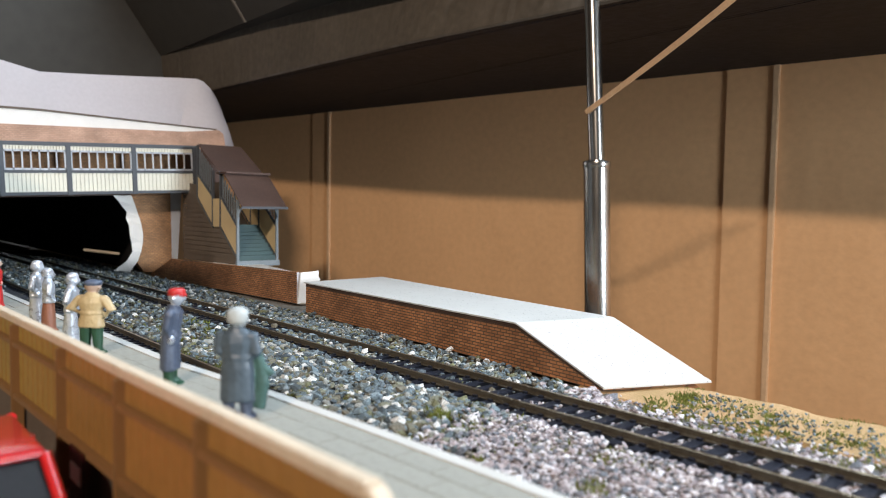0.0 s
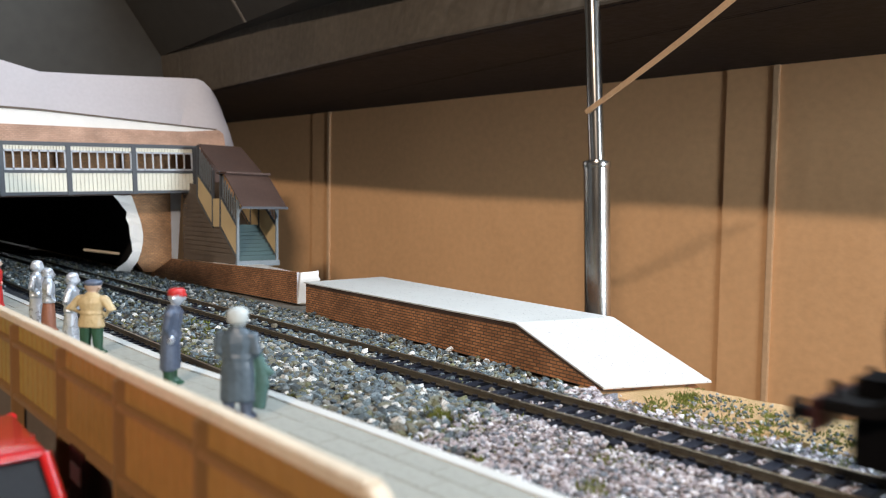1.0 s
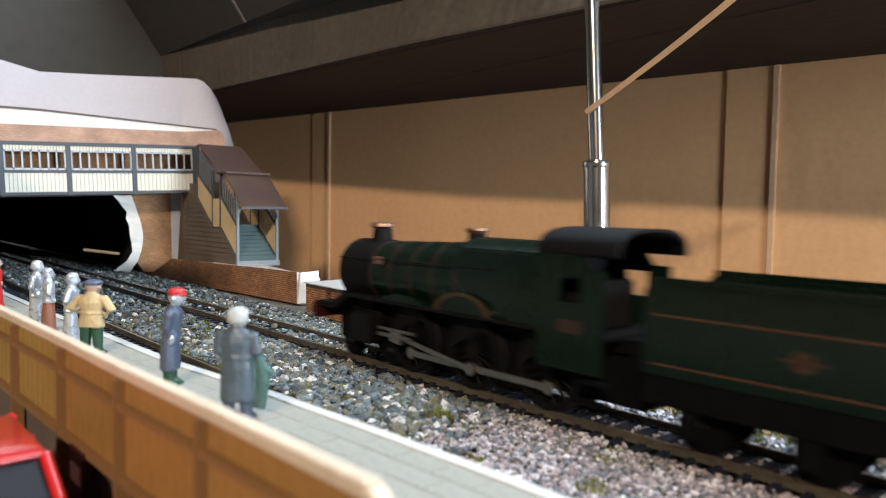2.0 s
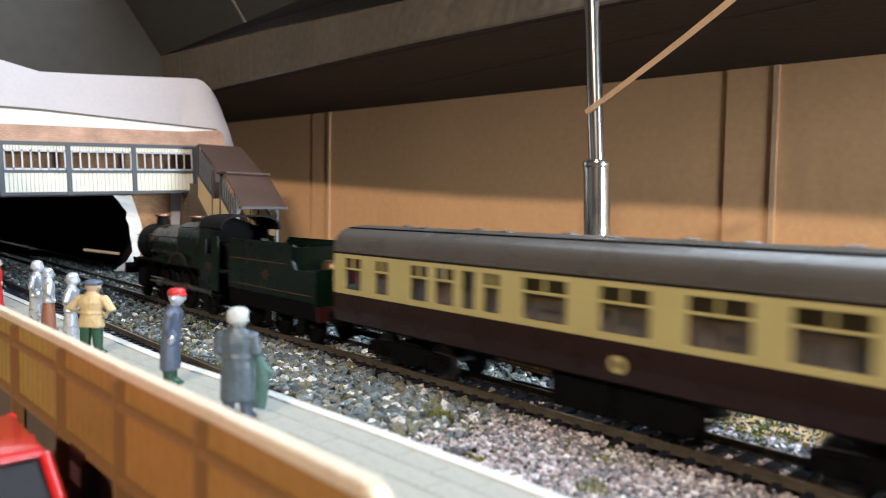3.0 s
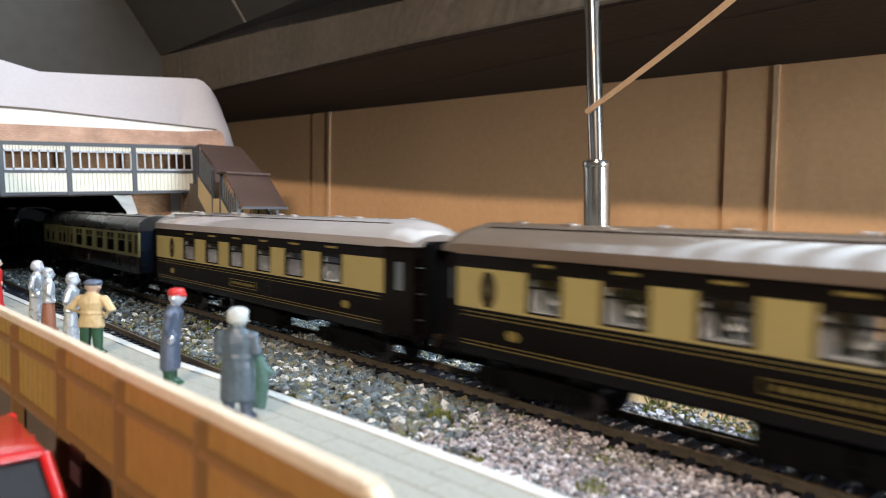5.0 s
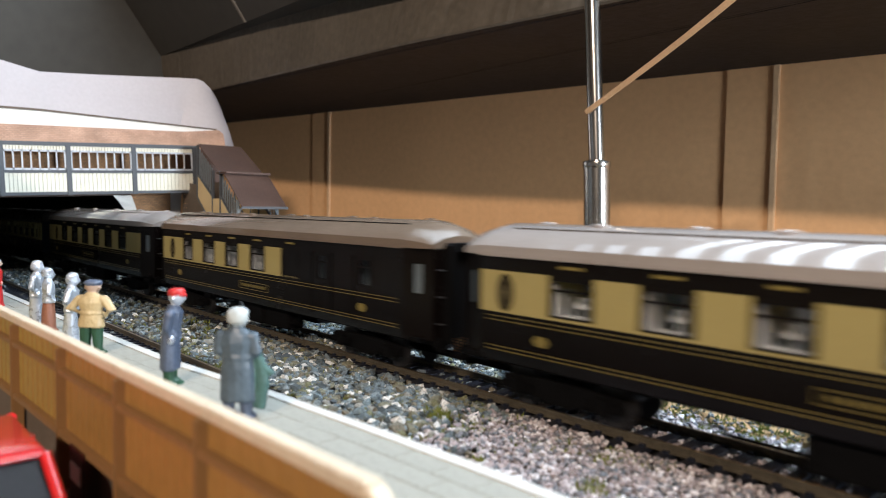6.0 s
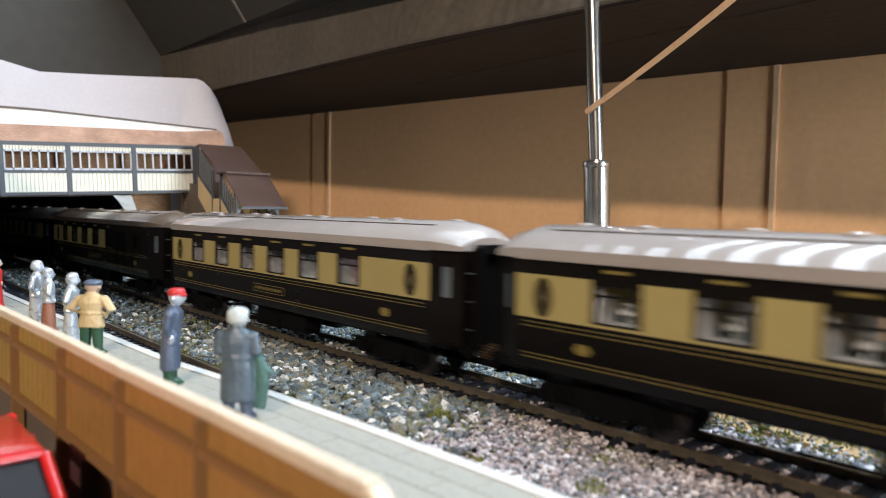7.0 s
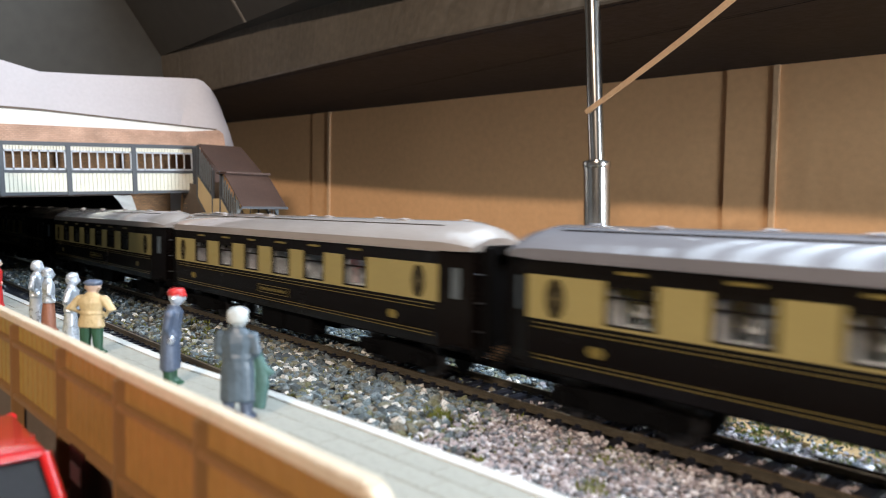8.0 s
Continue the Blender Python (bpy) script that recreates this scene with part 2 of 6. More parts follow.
M_SILVER = material("bare_silver_metal", (0.62, 0.68, 0.77), 0.28, 0.55, vary=0.25, scale=200)
M_COAT = material("slate_blue_coat", (0.085, 0.12, 0.155), 0.4, vary=0.3, scale=150)
M_UNIFORM = material("navy_uniform", (0.085, 0.11, 0.165), 0.38, vary=0.3, scale=150)
M_TANJ = material("tan_jacket", (0.52, 0.40, 0.22), 0.4, vary=0.15, scale=150)
M_GTROU = material("green_trousers", (0.02, 0.075, 0.04), 0.5, vary=0.25, scale=150)
M_REDCAP = material("red_cap", (0.55, 0.03, 0.03), 0.4, vary=0.15)
M_HAIR = material("white_hair", (0.46, 0.50, 0.50), 0.55, vary=0.15, scale=300)
M_FACE = material("figure_face", (0.50, 0.36, 0.28), 0.5, vary=0.1)
M_BROWNS = material("brown_skirt", (0.25, 0.10, 0.06), 0.5, vary=0.2)
M_TEAL = material("teal_bag", (0.06, 0.14, 0.13), 0.5, vary=0.3)

# ---- mesh helpers, in millimetres ----
MM = 0.001


def box(bm, x0, x1, y0, y1, z0, z1, mi=0):
    v = [bm.verts.new((x, y, z)) for x in (x0, x1) for y in (y0, y1) for z in (z0, z1)]
    for f in ((0, 1, 3, 2), (4, 6, 7, 5), (0, 4, 5, 1), (2, 3, 7, 6), (0, 2, 6, 4), (1, 5, 7, 3)):
        bm.faces.new([v[i] for i in f]).material_index = mi
    return v


def prism(bm, pts, axis, a, b, mi=0):
    """A polygon carried along an axis from a to b."""
    def at(p, q):
        return (q, p[0], p[1]) if axis == "x" else (p[0], q, p[1]) if axis == "y" else (p[0], p[1], q)
    lo = [bm.verts.new(at(p, a)) for p in pts]
    hi = [bm.verts.new(at(p, b)) for p in pts]
    n = len(pts)
    bm.faces.new(lo).material_index = mi
    bm.faces.new(hi[::-1]).material_index = mi
    for i in range(n):
        bm.faces.new((lo[i], hi[i], hi[(i + 1) % n], lo[(i + 1) % n])).material_index = mi
    return lo, hi


def tube(bm, rings, n=14, mi=0, cap=True):
    """Rings of (centre, direction, radius a, radius b), joined."""
    made = []
    for c, d, ra, rb in rings:
        d = Vector(d).normalized()
        s = d.cross(Vector((0, 0, 1)) if abs(d.z) < 0.9 else Vector((0, 1, 0))).normalized()
        t = s.cross(d)
        made.append([bm.verts.new(Vector(c) + s * ra * math.cos(2 * math.pi * k / n) + t * rb * math.sin(2 * math.pi * k / n)) for k in range(n)])
    for r0, r1 in zip(made, made[1:]):
        for k in range(n):
            bm.faces.new((r0[k], r0[(k + 1) % n], r1[(k + 1) % n], r1[k])).material_index = mi
    if cap:
        bm.faces.new(made[0][::-1]).material_index = mi
        bm.faces.new(made[-1]).material_index = mi


def rod(bm, p, q, r, n=12, mi=0, r2=None):
    d = Vector(q) - Vector(p)
    r2 = r if r2 is None else r2
    tube(bm, [(p, d, r, r), (q, d, r2, r2)], n, mi)


def ball(bm, c, rx, ry, rz, mi=0, n=12):
    rings = []
    for k in range(1, n // 2 + 1):
        a = math.pi * k / (n // 2 + 1)
        rings.append(((c[0], c[1], c[2] - rz * math.cos(a)), (0, 0, 1), rx * math.sin(a), ry * math.sin(a)))
    made = []
    for cc, d, ra, rb in rings:
        made.append([bm.verts.new((cc[0] + ra * math.cos(2 * math.pi * k / n), cc[1] + rb * math.sin(2 * math.pi * k / n), cc[2])) for k in range(n)])
    lo, hi = bm.verts.new((c[0], c[1], c[2] - rz)), bm.verts.new((c[0], c[1], c[2] + rz))
    for r0, r1 in zip(made, made[1:]):
        for k in range(n):
            bm.faces.new((r0[k], r0[(k + 1) % n], r1[(k + 1) % n], r1[k])).material_index = mi
    for k in range(n):
        bm.faces.new((lo, made[0][(k + 1) % n], made[0][k])).material_index = mi
        bm.faces.new((hi, made[-1][k], made[-1][(k + 1) % n])).material_index = mi


def panel(bm, x0, x1, z0, z1, y0, y1, holes=(), mi=0):
    """An upright sheet along x with rectangular openings (x0, x1, z0, z1), in one piece."""
    xs = sorted({x0, x1, *[h[0] for h in holes], *[h[1] for h in holes]})
    zs = sorted({z0, z1, *[h[2] for h in holes], *[h[3] for h in holes]})
    nx, nz = len(xs) - 1, len(zs) - 1

    def solid(i, j):
        if not (0 <= i < nx and 0 <= j < nz):
            return False
        a, c = (xs[i] + xs[i + 1]) / 2, (zs[j] + zs[j + 1]) / 2
        return not any(h[0] <= a <= h[1] and h[2] <= c <= h[3] for h in holes)
    v = {}

    def at(i, j, k):
        if (i, j, k) not in v:
            v[i, j, k] = bm.verts.new((xs[i], (y0, y1)[k], zs[j]))
        return v[i, j, k]

    def face(*q):
        bm.faces.new([at(*p) for p in q]).material_index = mi
    for i in range(nx):
        for j in range(nz):
            if not solid(i, j):
                continue
            for k in (0, 1):
                face((i, j, k), (i + 1, j, k), (i + 1, j + 1, k), (i, j + 1, k))
            if not solid(i - 1, j):
                face((i, j, 0), (i, j + 1, 0), (i, j + 1, 1), (i, j, 1))
            if not solid(i + 1, j):
                face((i + 1, j, 0), (i + 1, j + 1, 0), (i + 1, j + 1, 1), (i + 1, j, 1))
            if not solid(i, j - 1):
                face((i, j, 0), (i + 1, j, 0), (i + 1, j, 1), (i, j, 1))
            if not solid(i, j + 1):
                face((i, j + 1, 0), (i + 1, j + 1, 0), (i + 1, j + 1, 1), (i, j + 1, 1))


def ring(bm, cx, cz, r0, r1, ya, yb, n=32, a0=0.0, a1=2 * math.pi, squash=1.0, mi=0):
    """A flat ring or arc in the x-z plane, from ya to yb."""
    whole = a1 - a0 > 6.28
    m = n if whole else n + 1
    rows = []
    for k in range(m):
        a = a0 + (a1 - a0) * k / n
        c, s = math.cos(a), math.sin(a) * squash
        rows.append([bm.verts.new((cx + r * c, y, cz + r * s)) for r, y in ((r0, ya), (r1, ya), (r1, yb), (r0, yb))])
    for k in range(m if whole else m - 1):
        p, q = rows[k], rows[(k + 1) % m]
        for e in range(4):
            bm.faces.new((p[e], q[e], q[(e + 1) % 4], p[(e + 1) % 4])).material_index = mi
    if not whole:
        bm.faces.new(rows[0])
        bm.faces.new(rows[-1][::-1])


def mesh_from(name, bm, mats, bevel=0.0, smooth=False):
    bmesh.ops.recalc_face_normals(bm, faces=bm.faces)
    if bevel:
        bmesh.ops.bevel(bm, geom=bm.edges[:], offset=bevel, segments=2, affect="EDGES", clamp_overlap=True)
    for v in bm.verts:
        v.co *= MM
    me = bpy.data.meshes.new(name)
    bm.to_mesh(me)
    bm.free()
    for m in (mats if isinstance(mats, (list, tuple)) else [mats]):
        me.materials.append(m)
    if smooth:
        for p in me.polygons:
            p.use_smooth = True
        me.set_sharp_from_angle(angle=radians(40))
    return me


def part(name, bm, mats, parent=None, label="", bevel=0.0, smooth=False):
    ob = new(name, mesh_from(name, bm, mats, bevel, smooth))
    if parent:
        ob.parent = parent
    return tagged(ob, label)


def thing(name, label, category, group="", at=(0, 0, 0)):
    ob = new(name)
    ob.empty_display_size = 0.01
    ob.location = Vector(at) * MM
    return tagged(ob, label, category, group)


def structure(name, bm, mats, label, category, bevel=0.0, smooth=False):
    return tagged(part(name, bm, mats, None, label, bevel, smooth), category=category, kind="structure")


NB = bmesh.new

# ---- room ----


def room():
    bm = NB()
    box(bm, -1950, 2600, -2300, 900, -940, -900)
    structure("floor", bm, M_CARPET, "brown carpeted floor of the hobby room", "floor")
    bm = NB()
    box(bm, 2600, 2640, -2300, 900, -900, 1400)
    structure("wall_east", bm, M_ROOM, "plain painted room wall", "wall")
    bm = NB()
    box(bm, -1950, 2640, -2340, -2300, -900, 1400)
    structure("wall_south", bm, M_ROOM, "plain painted room wall", "wall")
    bm = NB()
    box(bm, -1990, -1950, -2340, 900, -900, 1400)
    structure("wall_west", bm, M_ROOM, "plain painted room wall", "wall")
    bm = NB()
    box(bm, -1990, 2640, -2340, 900, 1400, 1440)
    structure("ceiling", bm, M_ROOM, "plain ceiling of the hobby room", "ceiling")
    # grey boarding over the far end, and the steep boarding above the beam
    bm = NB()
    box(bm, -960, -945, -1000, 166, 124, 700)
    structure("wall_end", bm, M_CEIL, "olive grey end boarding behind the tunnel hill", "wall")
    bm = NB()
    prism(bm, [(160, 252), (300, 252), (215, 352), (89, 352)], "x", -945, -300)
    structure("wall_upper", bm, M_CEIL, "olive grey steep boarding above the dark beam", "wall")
    bm = NB()
    prism(bm, [(159, 251.5), (161, 251.5), (99, 338), (97, 338)], "x", -708, -704.5)
    structure("trim_seam", bm, M_STRIP, "pale grey cover strip on the grey boarding", "trim")


def shade_board():
    """Unseen board, added to keep the room lamp off the tunnel end of the track."""
    bm = NB()
    box(bm, -620, -315, -196, -190, -8, 184)
    structure("wall_shade_board", bm, M_ROOM, "unseen plain grey board added to shade the tunnel end", "wall", 0.8)


def back_wall():
    """The tan wall stands at a small angle to the track."""
    turn = pose(-0.300, 0.472, 0, 0, 0, 10.0)
    bm = NB()
    box(bm, -1400, 800, 0, 40, -900, 420)
    w = structure("wall_north", bm, M_WALL, "tan painted plaster wall behind the layout", "wall")
    w.matrix_world = turn
    for x0, x1, proud in ((-42, 4, 1.6), (-622, -584, 1.2)):
        bm = NB()
        box(bm, x0, x1, -proud, 1, -880, 250)
        o = structure("trim_pilaster", bm, M_WALL, "tan painted board on the wall", "trim", 0.8)
        o.matrix_world = turn
        bm = NB()
        box(bm, x1 - 5, x1 + 1, -proud - 1.6, -proud + 1, -880, 250)
        o = structure("trim_batten", bm, M_BATTEN, "pale thin cover batten on the wall", "trim", 0.8)
        o.matrix_world = turn


def beam():
    bm = NB()
    # plan of the underside: front edge and wall edge are not parallel
    front = [(-1200, 158), (-803, 172), (-460, 187), (-303, 205), (400, 262)]
    top = [(-1200, 146), (-945, 160), (-693, 175), (-567, 188), (400, 285)]
    back = [(400, 640), (-1200, 340)]
    rnd = random.Random(2)

    def fine(line, z, rough):
        out = []
        for (xa, ya), (xb, yb) in zip(line, line[1:]):
            n = int((xb - xa) / 6)
            for k in range(n):
                x = xa + (xb - xa) * k / n
                chip = max(0, noise.noise((x * 0.05, z, 3)) - 0.05) * rough + rnd.uniform(0, 0.3) * rough
                out.append((x, ya + (yb - ya) * k / n + chip, z + chip * 0.6))
        return out + [(*line[-1], z)]
    n = len(fine(front, 196, 0))
    edge = fine(front, 196, 1.6)
    up = []
    for x, _, _ in edge:
        for (xa, ya), (xb, yb) in zip(top, top[1:]):
            if xa <= x <= xb:
                up.append((x, ya + (yb - ya) * (x - xa) / (xb - xa), 252))
                break
    lo = [bm.verts.new(p) for p in edge]
    rim = [bm.verts.new((p[0], p[1] - 0.9, p[2] + 1.6)) for p in edge]
    hi = [bm.verts.new(p) for p in up]
    lb = [bm.verts.new((x, y, 196)) for x, y in back[::-1]]
    hb = [bm.verts.new((x, y, 252)) for x, y in back[::-1]]
    # the front takes the lit tone, every other face the shaded one
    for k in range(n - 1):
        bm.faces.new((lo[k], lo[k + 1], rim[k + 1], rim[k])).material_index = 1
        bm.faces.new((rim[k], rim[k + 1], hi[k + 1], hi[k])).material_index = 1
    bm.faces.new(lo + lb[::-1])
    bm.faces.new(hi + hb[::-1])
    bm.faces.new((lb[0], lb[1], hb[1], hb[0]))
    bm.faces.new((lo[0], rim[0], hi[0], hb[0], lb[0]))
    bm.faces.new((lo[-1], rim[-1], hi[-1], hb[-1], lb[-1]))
    structure("beam", bm, [M_BEAMSHADE, M_BEAMFRONT], "dark timber beam along the wall, underside darkened as shade", "beam")


def lamp_pole():
    base = (-275.6, 190)
    t = thing("pole", "chromed telescopic steel pole standing behind the platform", "pole", at=(base[0], base[1], -40))
    bm = NB()
    rod(bm, (0, 0, 0), (-5.6, 0, 131), 8.3, 28)
    part("lower_tube", bm, M_CHROME, t, smooth=True)
    bm = NB()
    tube(bm, [((-5.6, 0, 130), (0, 0, 1), 8.5, 8.5), ((-5.6, 0, 132), (0, 0, 1), 9.0, 9.0), ((-5.6, 0, 134), (0, 0, 1), 8.6, 8.6), ((-5.6, 0, 135), (0, 0, 1), 5, 5)], 28)
    part("collar", bm, M_CHROME, t, smooth=True)
    bm = NB()
    rod(bm, (-5.6, 0, 134), (-25, 0, 420), 5.0, 24)
    part("upper_tube", bm, M_CHROME, t, smooth=True)
    bm = NB()
    tube(bm, [((0, 0, -860), (0, 0, 1), 90, 90), ((0, 0, -850), (0, 0, 1), 90, 90), ((0, 0, -845), (0, 0, 1), 12, 12), ((0, 0, 1), (0, 0, 1), 8.6, 8.6)], 28)
    part("foot", bm, M_CHROME, t, smooth=True)
    t2 = thing("strap", "thin tan strap tied to the chromed pole", "strap", at=(0, 0, 0))
    bm = NB()
    a, b = Vector((-286, 184, 124.6)), Vector((-150, 184, 201))
    d = (b - a).normalized()
    up = Vector((0.35, -0.2, 0.9)).normalized()
    s = d.cross(up).normalized()
    u = s.cross(d)
    rings = []
    for k in range(9):
        c = a + (b - a) * (k / 8) + u * (-2.0 * math.sin(math.pi * k / 8))
        rings.append([bm.verts.new(c + u * i * (1.5 + 0.5 * k / 8) + s * j * 0.5) for i, j in ((-1, -1), (1, -1), (1, 1), (-1, 1))])
    for r0, r1 in zip(rings, rings[1:]):
        for k in range(4):
            bm.faces.new((r0[k], r0[(k + 1) % 4], r1[(k + 1) % 4], r1[k]))
    bm.faces.new(rings[0])
    bm.faces.new(rings[-1][::-1])
    part("band", bm, M_TAPE, t2)


# ---- layout ground ----


def ground():
    rnd = random.Random(4)
    bm = NB()
    xs = [-1190 + 10 * k for k in range(150)]
    ys = [-420 + 10 * k for k in range(50)]
    grid = []
    for x in xs:
        row = []
        for y in ys:
            rim = 69 + 2 * noise.noise((x * 0.03, 1, 0)) + noise.noise((x * 0.2, 4, 0)) if x > -215 else 136
            yy = rim if y >= 70 else y
            row.append(bm.verts.new((x, yy, -6 + 0.8 * noise.noise((x * 0.04, y * 0.04, 2)))))
        grid.append(row)
    for a, b in zip(grid, grid[1:]):
        for k in range(len(ys) - 1):
            bm.faces.new((a[k], b[k], b[k + 1], a[k + 1]))
    structure("ground", bm, M_GROUND, "glued ballast dust on the baseboard", "ground")
    bm = NB()
    prism(bm, [(-1195, -425), (305, -425), (305, 67), (-214, 67), (-214, 138), (-1195, 138)], "z", -30, -8)
    structure("baseboard", bm, M_STAIRWALL, "wooden baseboard of the model railway", "board")
    # sandy verge along the far rim
    bm = NB()
    grid = []
    for k in range(96):
        x = -172 + 4.5 * k
        row = []
        for j in range(11):
            f = j / 10
            y0 = 33 + 7 * noise.noise((x * 0.05, 0, 7))
            y = y0 + (69.5 + 2.2 * noise.noise((x * 0.12, 3, 0)) + 1.6 * noise.noise((x * 0.5, 5, 0)) - y0) * f
            z = -5.2 + 2.6 * f + 0.9 * noise.noise((x * 0.06, y * 0.06, 1)) - (7 if j == 0 else 0) - (9 if j == 10 else 0)
            row.append(bm.verts.new((x, y + (1 if j == 10 else 0), z)))
        grid.append(row)
    for a, b in zip(grid, grid[1:]):
        for j in range(10):
            bm.faces.new((a[j], b[j], b[j + 1], a[j + 1]))
    structure("verge", bm, M_SAND, "sandy scatter verge with moss at the board's rim", "verge", smooth=True)


SLEEPER_STEP = 7.5


def track(name, label, cy, x0, x1):
    t = thing(name, label, "railway track", at=(0, cy, 0))
    for s in (-1, 1):
        bm = NB()
        c = s * 8.75
        prism(bm, [(c - 1.1, -2.5), (c + 1.1, -2.5), (c + 1.1, -2.15), (c + 0.4, -1.9), (c + 0.4, -1.0), (c + 0.62, -0.75), (c + 0.62, -0.12), (c - 0.62, -0.12), (c - 0.62, -0.75), (c - 0.4, -1.0), (c - 0.4, -1.9), (c - 1.1, -2.15)], "x", x0, x1)
        r = part("rail", bm, M_RAIL, t)
        bm = NB()
        prism(bm, [(c - 0.62, -0.12), (c + 0.62, -0.12), (c + 0.45, 0.0), (c - 0.45, 0.0)], "x", x0, x1)
        part("rail_head", bm, M_RAILTOP, r, "worn bright running surface")
    bm = NB()
    box(bm, -1.8, 1.8, -15, 15, -4.0, -2.5)
    for s in (-1, 1):
        for e in (-1, 1):
            c = s * 8.75 + e * 1.5
            box(bm, -0.9, 0.9, c - 0.5, c + 0.5, -2.5, -1.7)
    me = mesh_from("sleeper", bm, M_SLEEPER)
    n = int((x1 - x0) / SLEEPER_STEP)
    for k in range(n):
        o = new("sleeper", me)
        o.parent = t
        o.location = ((x0 + (k + 0.5) * SLEEPER_STEP) * MM, 0, 0)
    return t


def plain_line(x0, x1):
    """Line that goes on out of sight, on its own board."""
    t = thing("track", "model track with brown rails on a plain board", "railway track", at=(0, 0, 0))
    for s in (-1, 1):
        bm = NB()
        c = s * 8.75
        prism(bm, [(c - 1.1, -2.5), (c + 1.1, -2.5), (c + 0.62, -1.2), (c + 0.62, 0), (c - 0.62, 0), (c - 0.62, -1.2)], "x", x0, x1)
        part("rail", bm, M_RAIL, t)
    bm = NB()
    for k in range(int((x1 - x0) / SLEEPER_STEP)):
        x = x0 + (k + 0.5) * SLEEPER_STEP
        box(bm, x - 2, x + 2, -15, 15, -4.0, -2.5)
    tagged(part("sleepers", bm, M_SLEEPER, t), kind="stuff")
    bm = NB()
    box(bm, x0, x1, -60, 60, -30, -4.0)
    structure("baseboard", bm, M_STAIRWALL, "wooden baseboard of the model railway", "board")


# ---- platforms ----
EDGE = [(-470, -105), (-349, -102.7), (-294, -100.6), (-224, -98.6), (-167, -92.6), (-122, -89.8), (-90, -88.2), (10, -86)]
DECK = 14.0


def edge_y(x):
    for (xa, ya), (xb, yb) in zip(EDGE, EDGE[1:]):
        if xa <= x <= xb:
            return ya + (yb - ya) * (x - xa) / (xb - xa)
    return EDGE[0][1] if x < EDGE[0][0] else EDGE[-1][1]


def near_platform():
    t = thing("platform", "grey paved model platform with a white painted edge", "platform")
    bm = NB()
    prism(bm, [(x, y - 1.2) for x, y in EDGE] + [(10, -131.5), (-66, -132.8), (-112, -134.4), (-250, -138.6), (-470, -146)], "z", -7, DECK - 0.8)
    part("body", bm, M_STAIRWALL, t)
    bm = NB()
    prism(bm, [(x, y - 1.2) for x, y in EDGE] + [(10, -131), (-66, -132.3), (-112, -133.9), (-250, -138.1), (-470, -145.5)], "z", DECK - 0.8, DECK - 0.12)
    part("paving_bed", bm, M_PAVING, t)
    bm = NB()
    prism(bm, EDGE + [(x, y - 3.2) for x, y in EDGE[::-1]], "z", DECK - 1.6, DECK + 0.25)
    part("coping", bm, M_COPING, t, "white painted edge strip")
    bm = NB()
    box(bm, -5.3, 5.3, -3.12, 3.12, DECK - 0.6, DECK)
    me = mesh_from("slab", bm, M_PAVING, 0.12)
    rnd = random.Random(9)
    for k in range(44):
        x = -462 + 10.8 * k
        top = edge_y(x) - 3.4
        for j in range(8):
            y = top - 3.25 - 6.4 * j
            xx = x + (5.4 if j % 2 else 0)
            if y - 3.3 < -131.8 + min(0, x + 66) * 0.031:
                continue
            o = new("slab", me)
            o.parent = t
            slope = (edge_y(xx + 5) - edge_y(xx - 5)) / 10
            o.matrix_local = pose(xx * MM, (edge_y(xx) - 3.4 - 3.25 - 6.4 * j) * MM, rnd.uniform(-0.00008, 0.00005), 0, 0, math.degrees(math.atan(slope)))
    return t


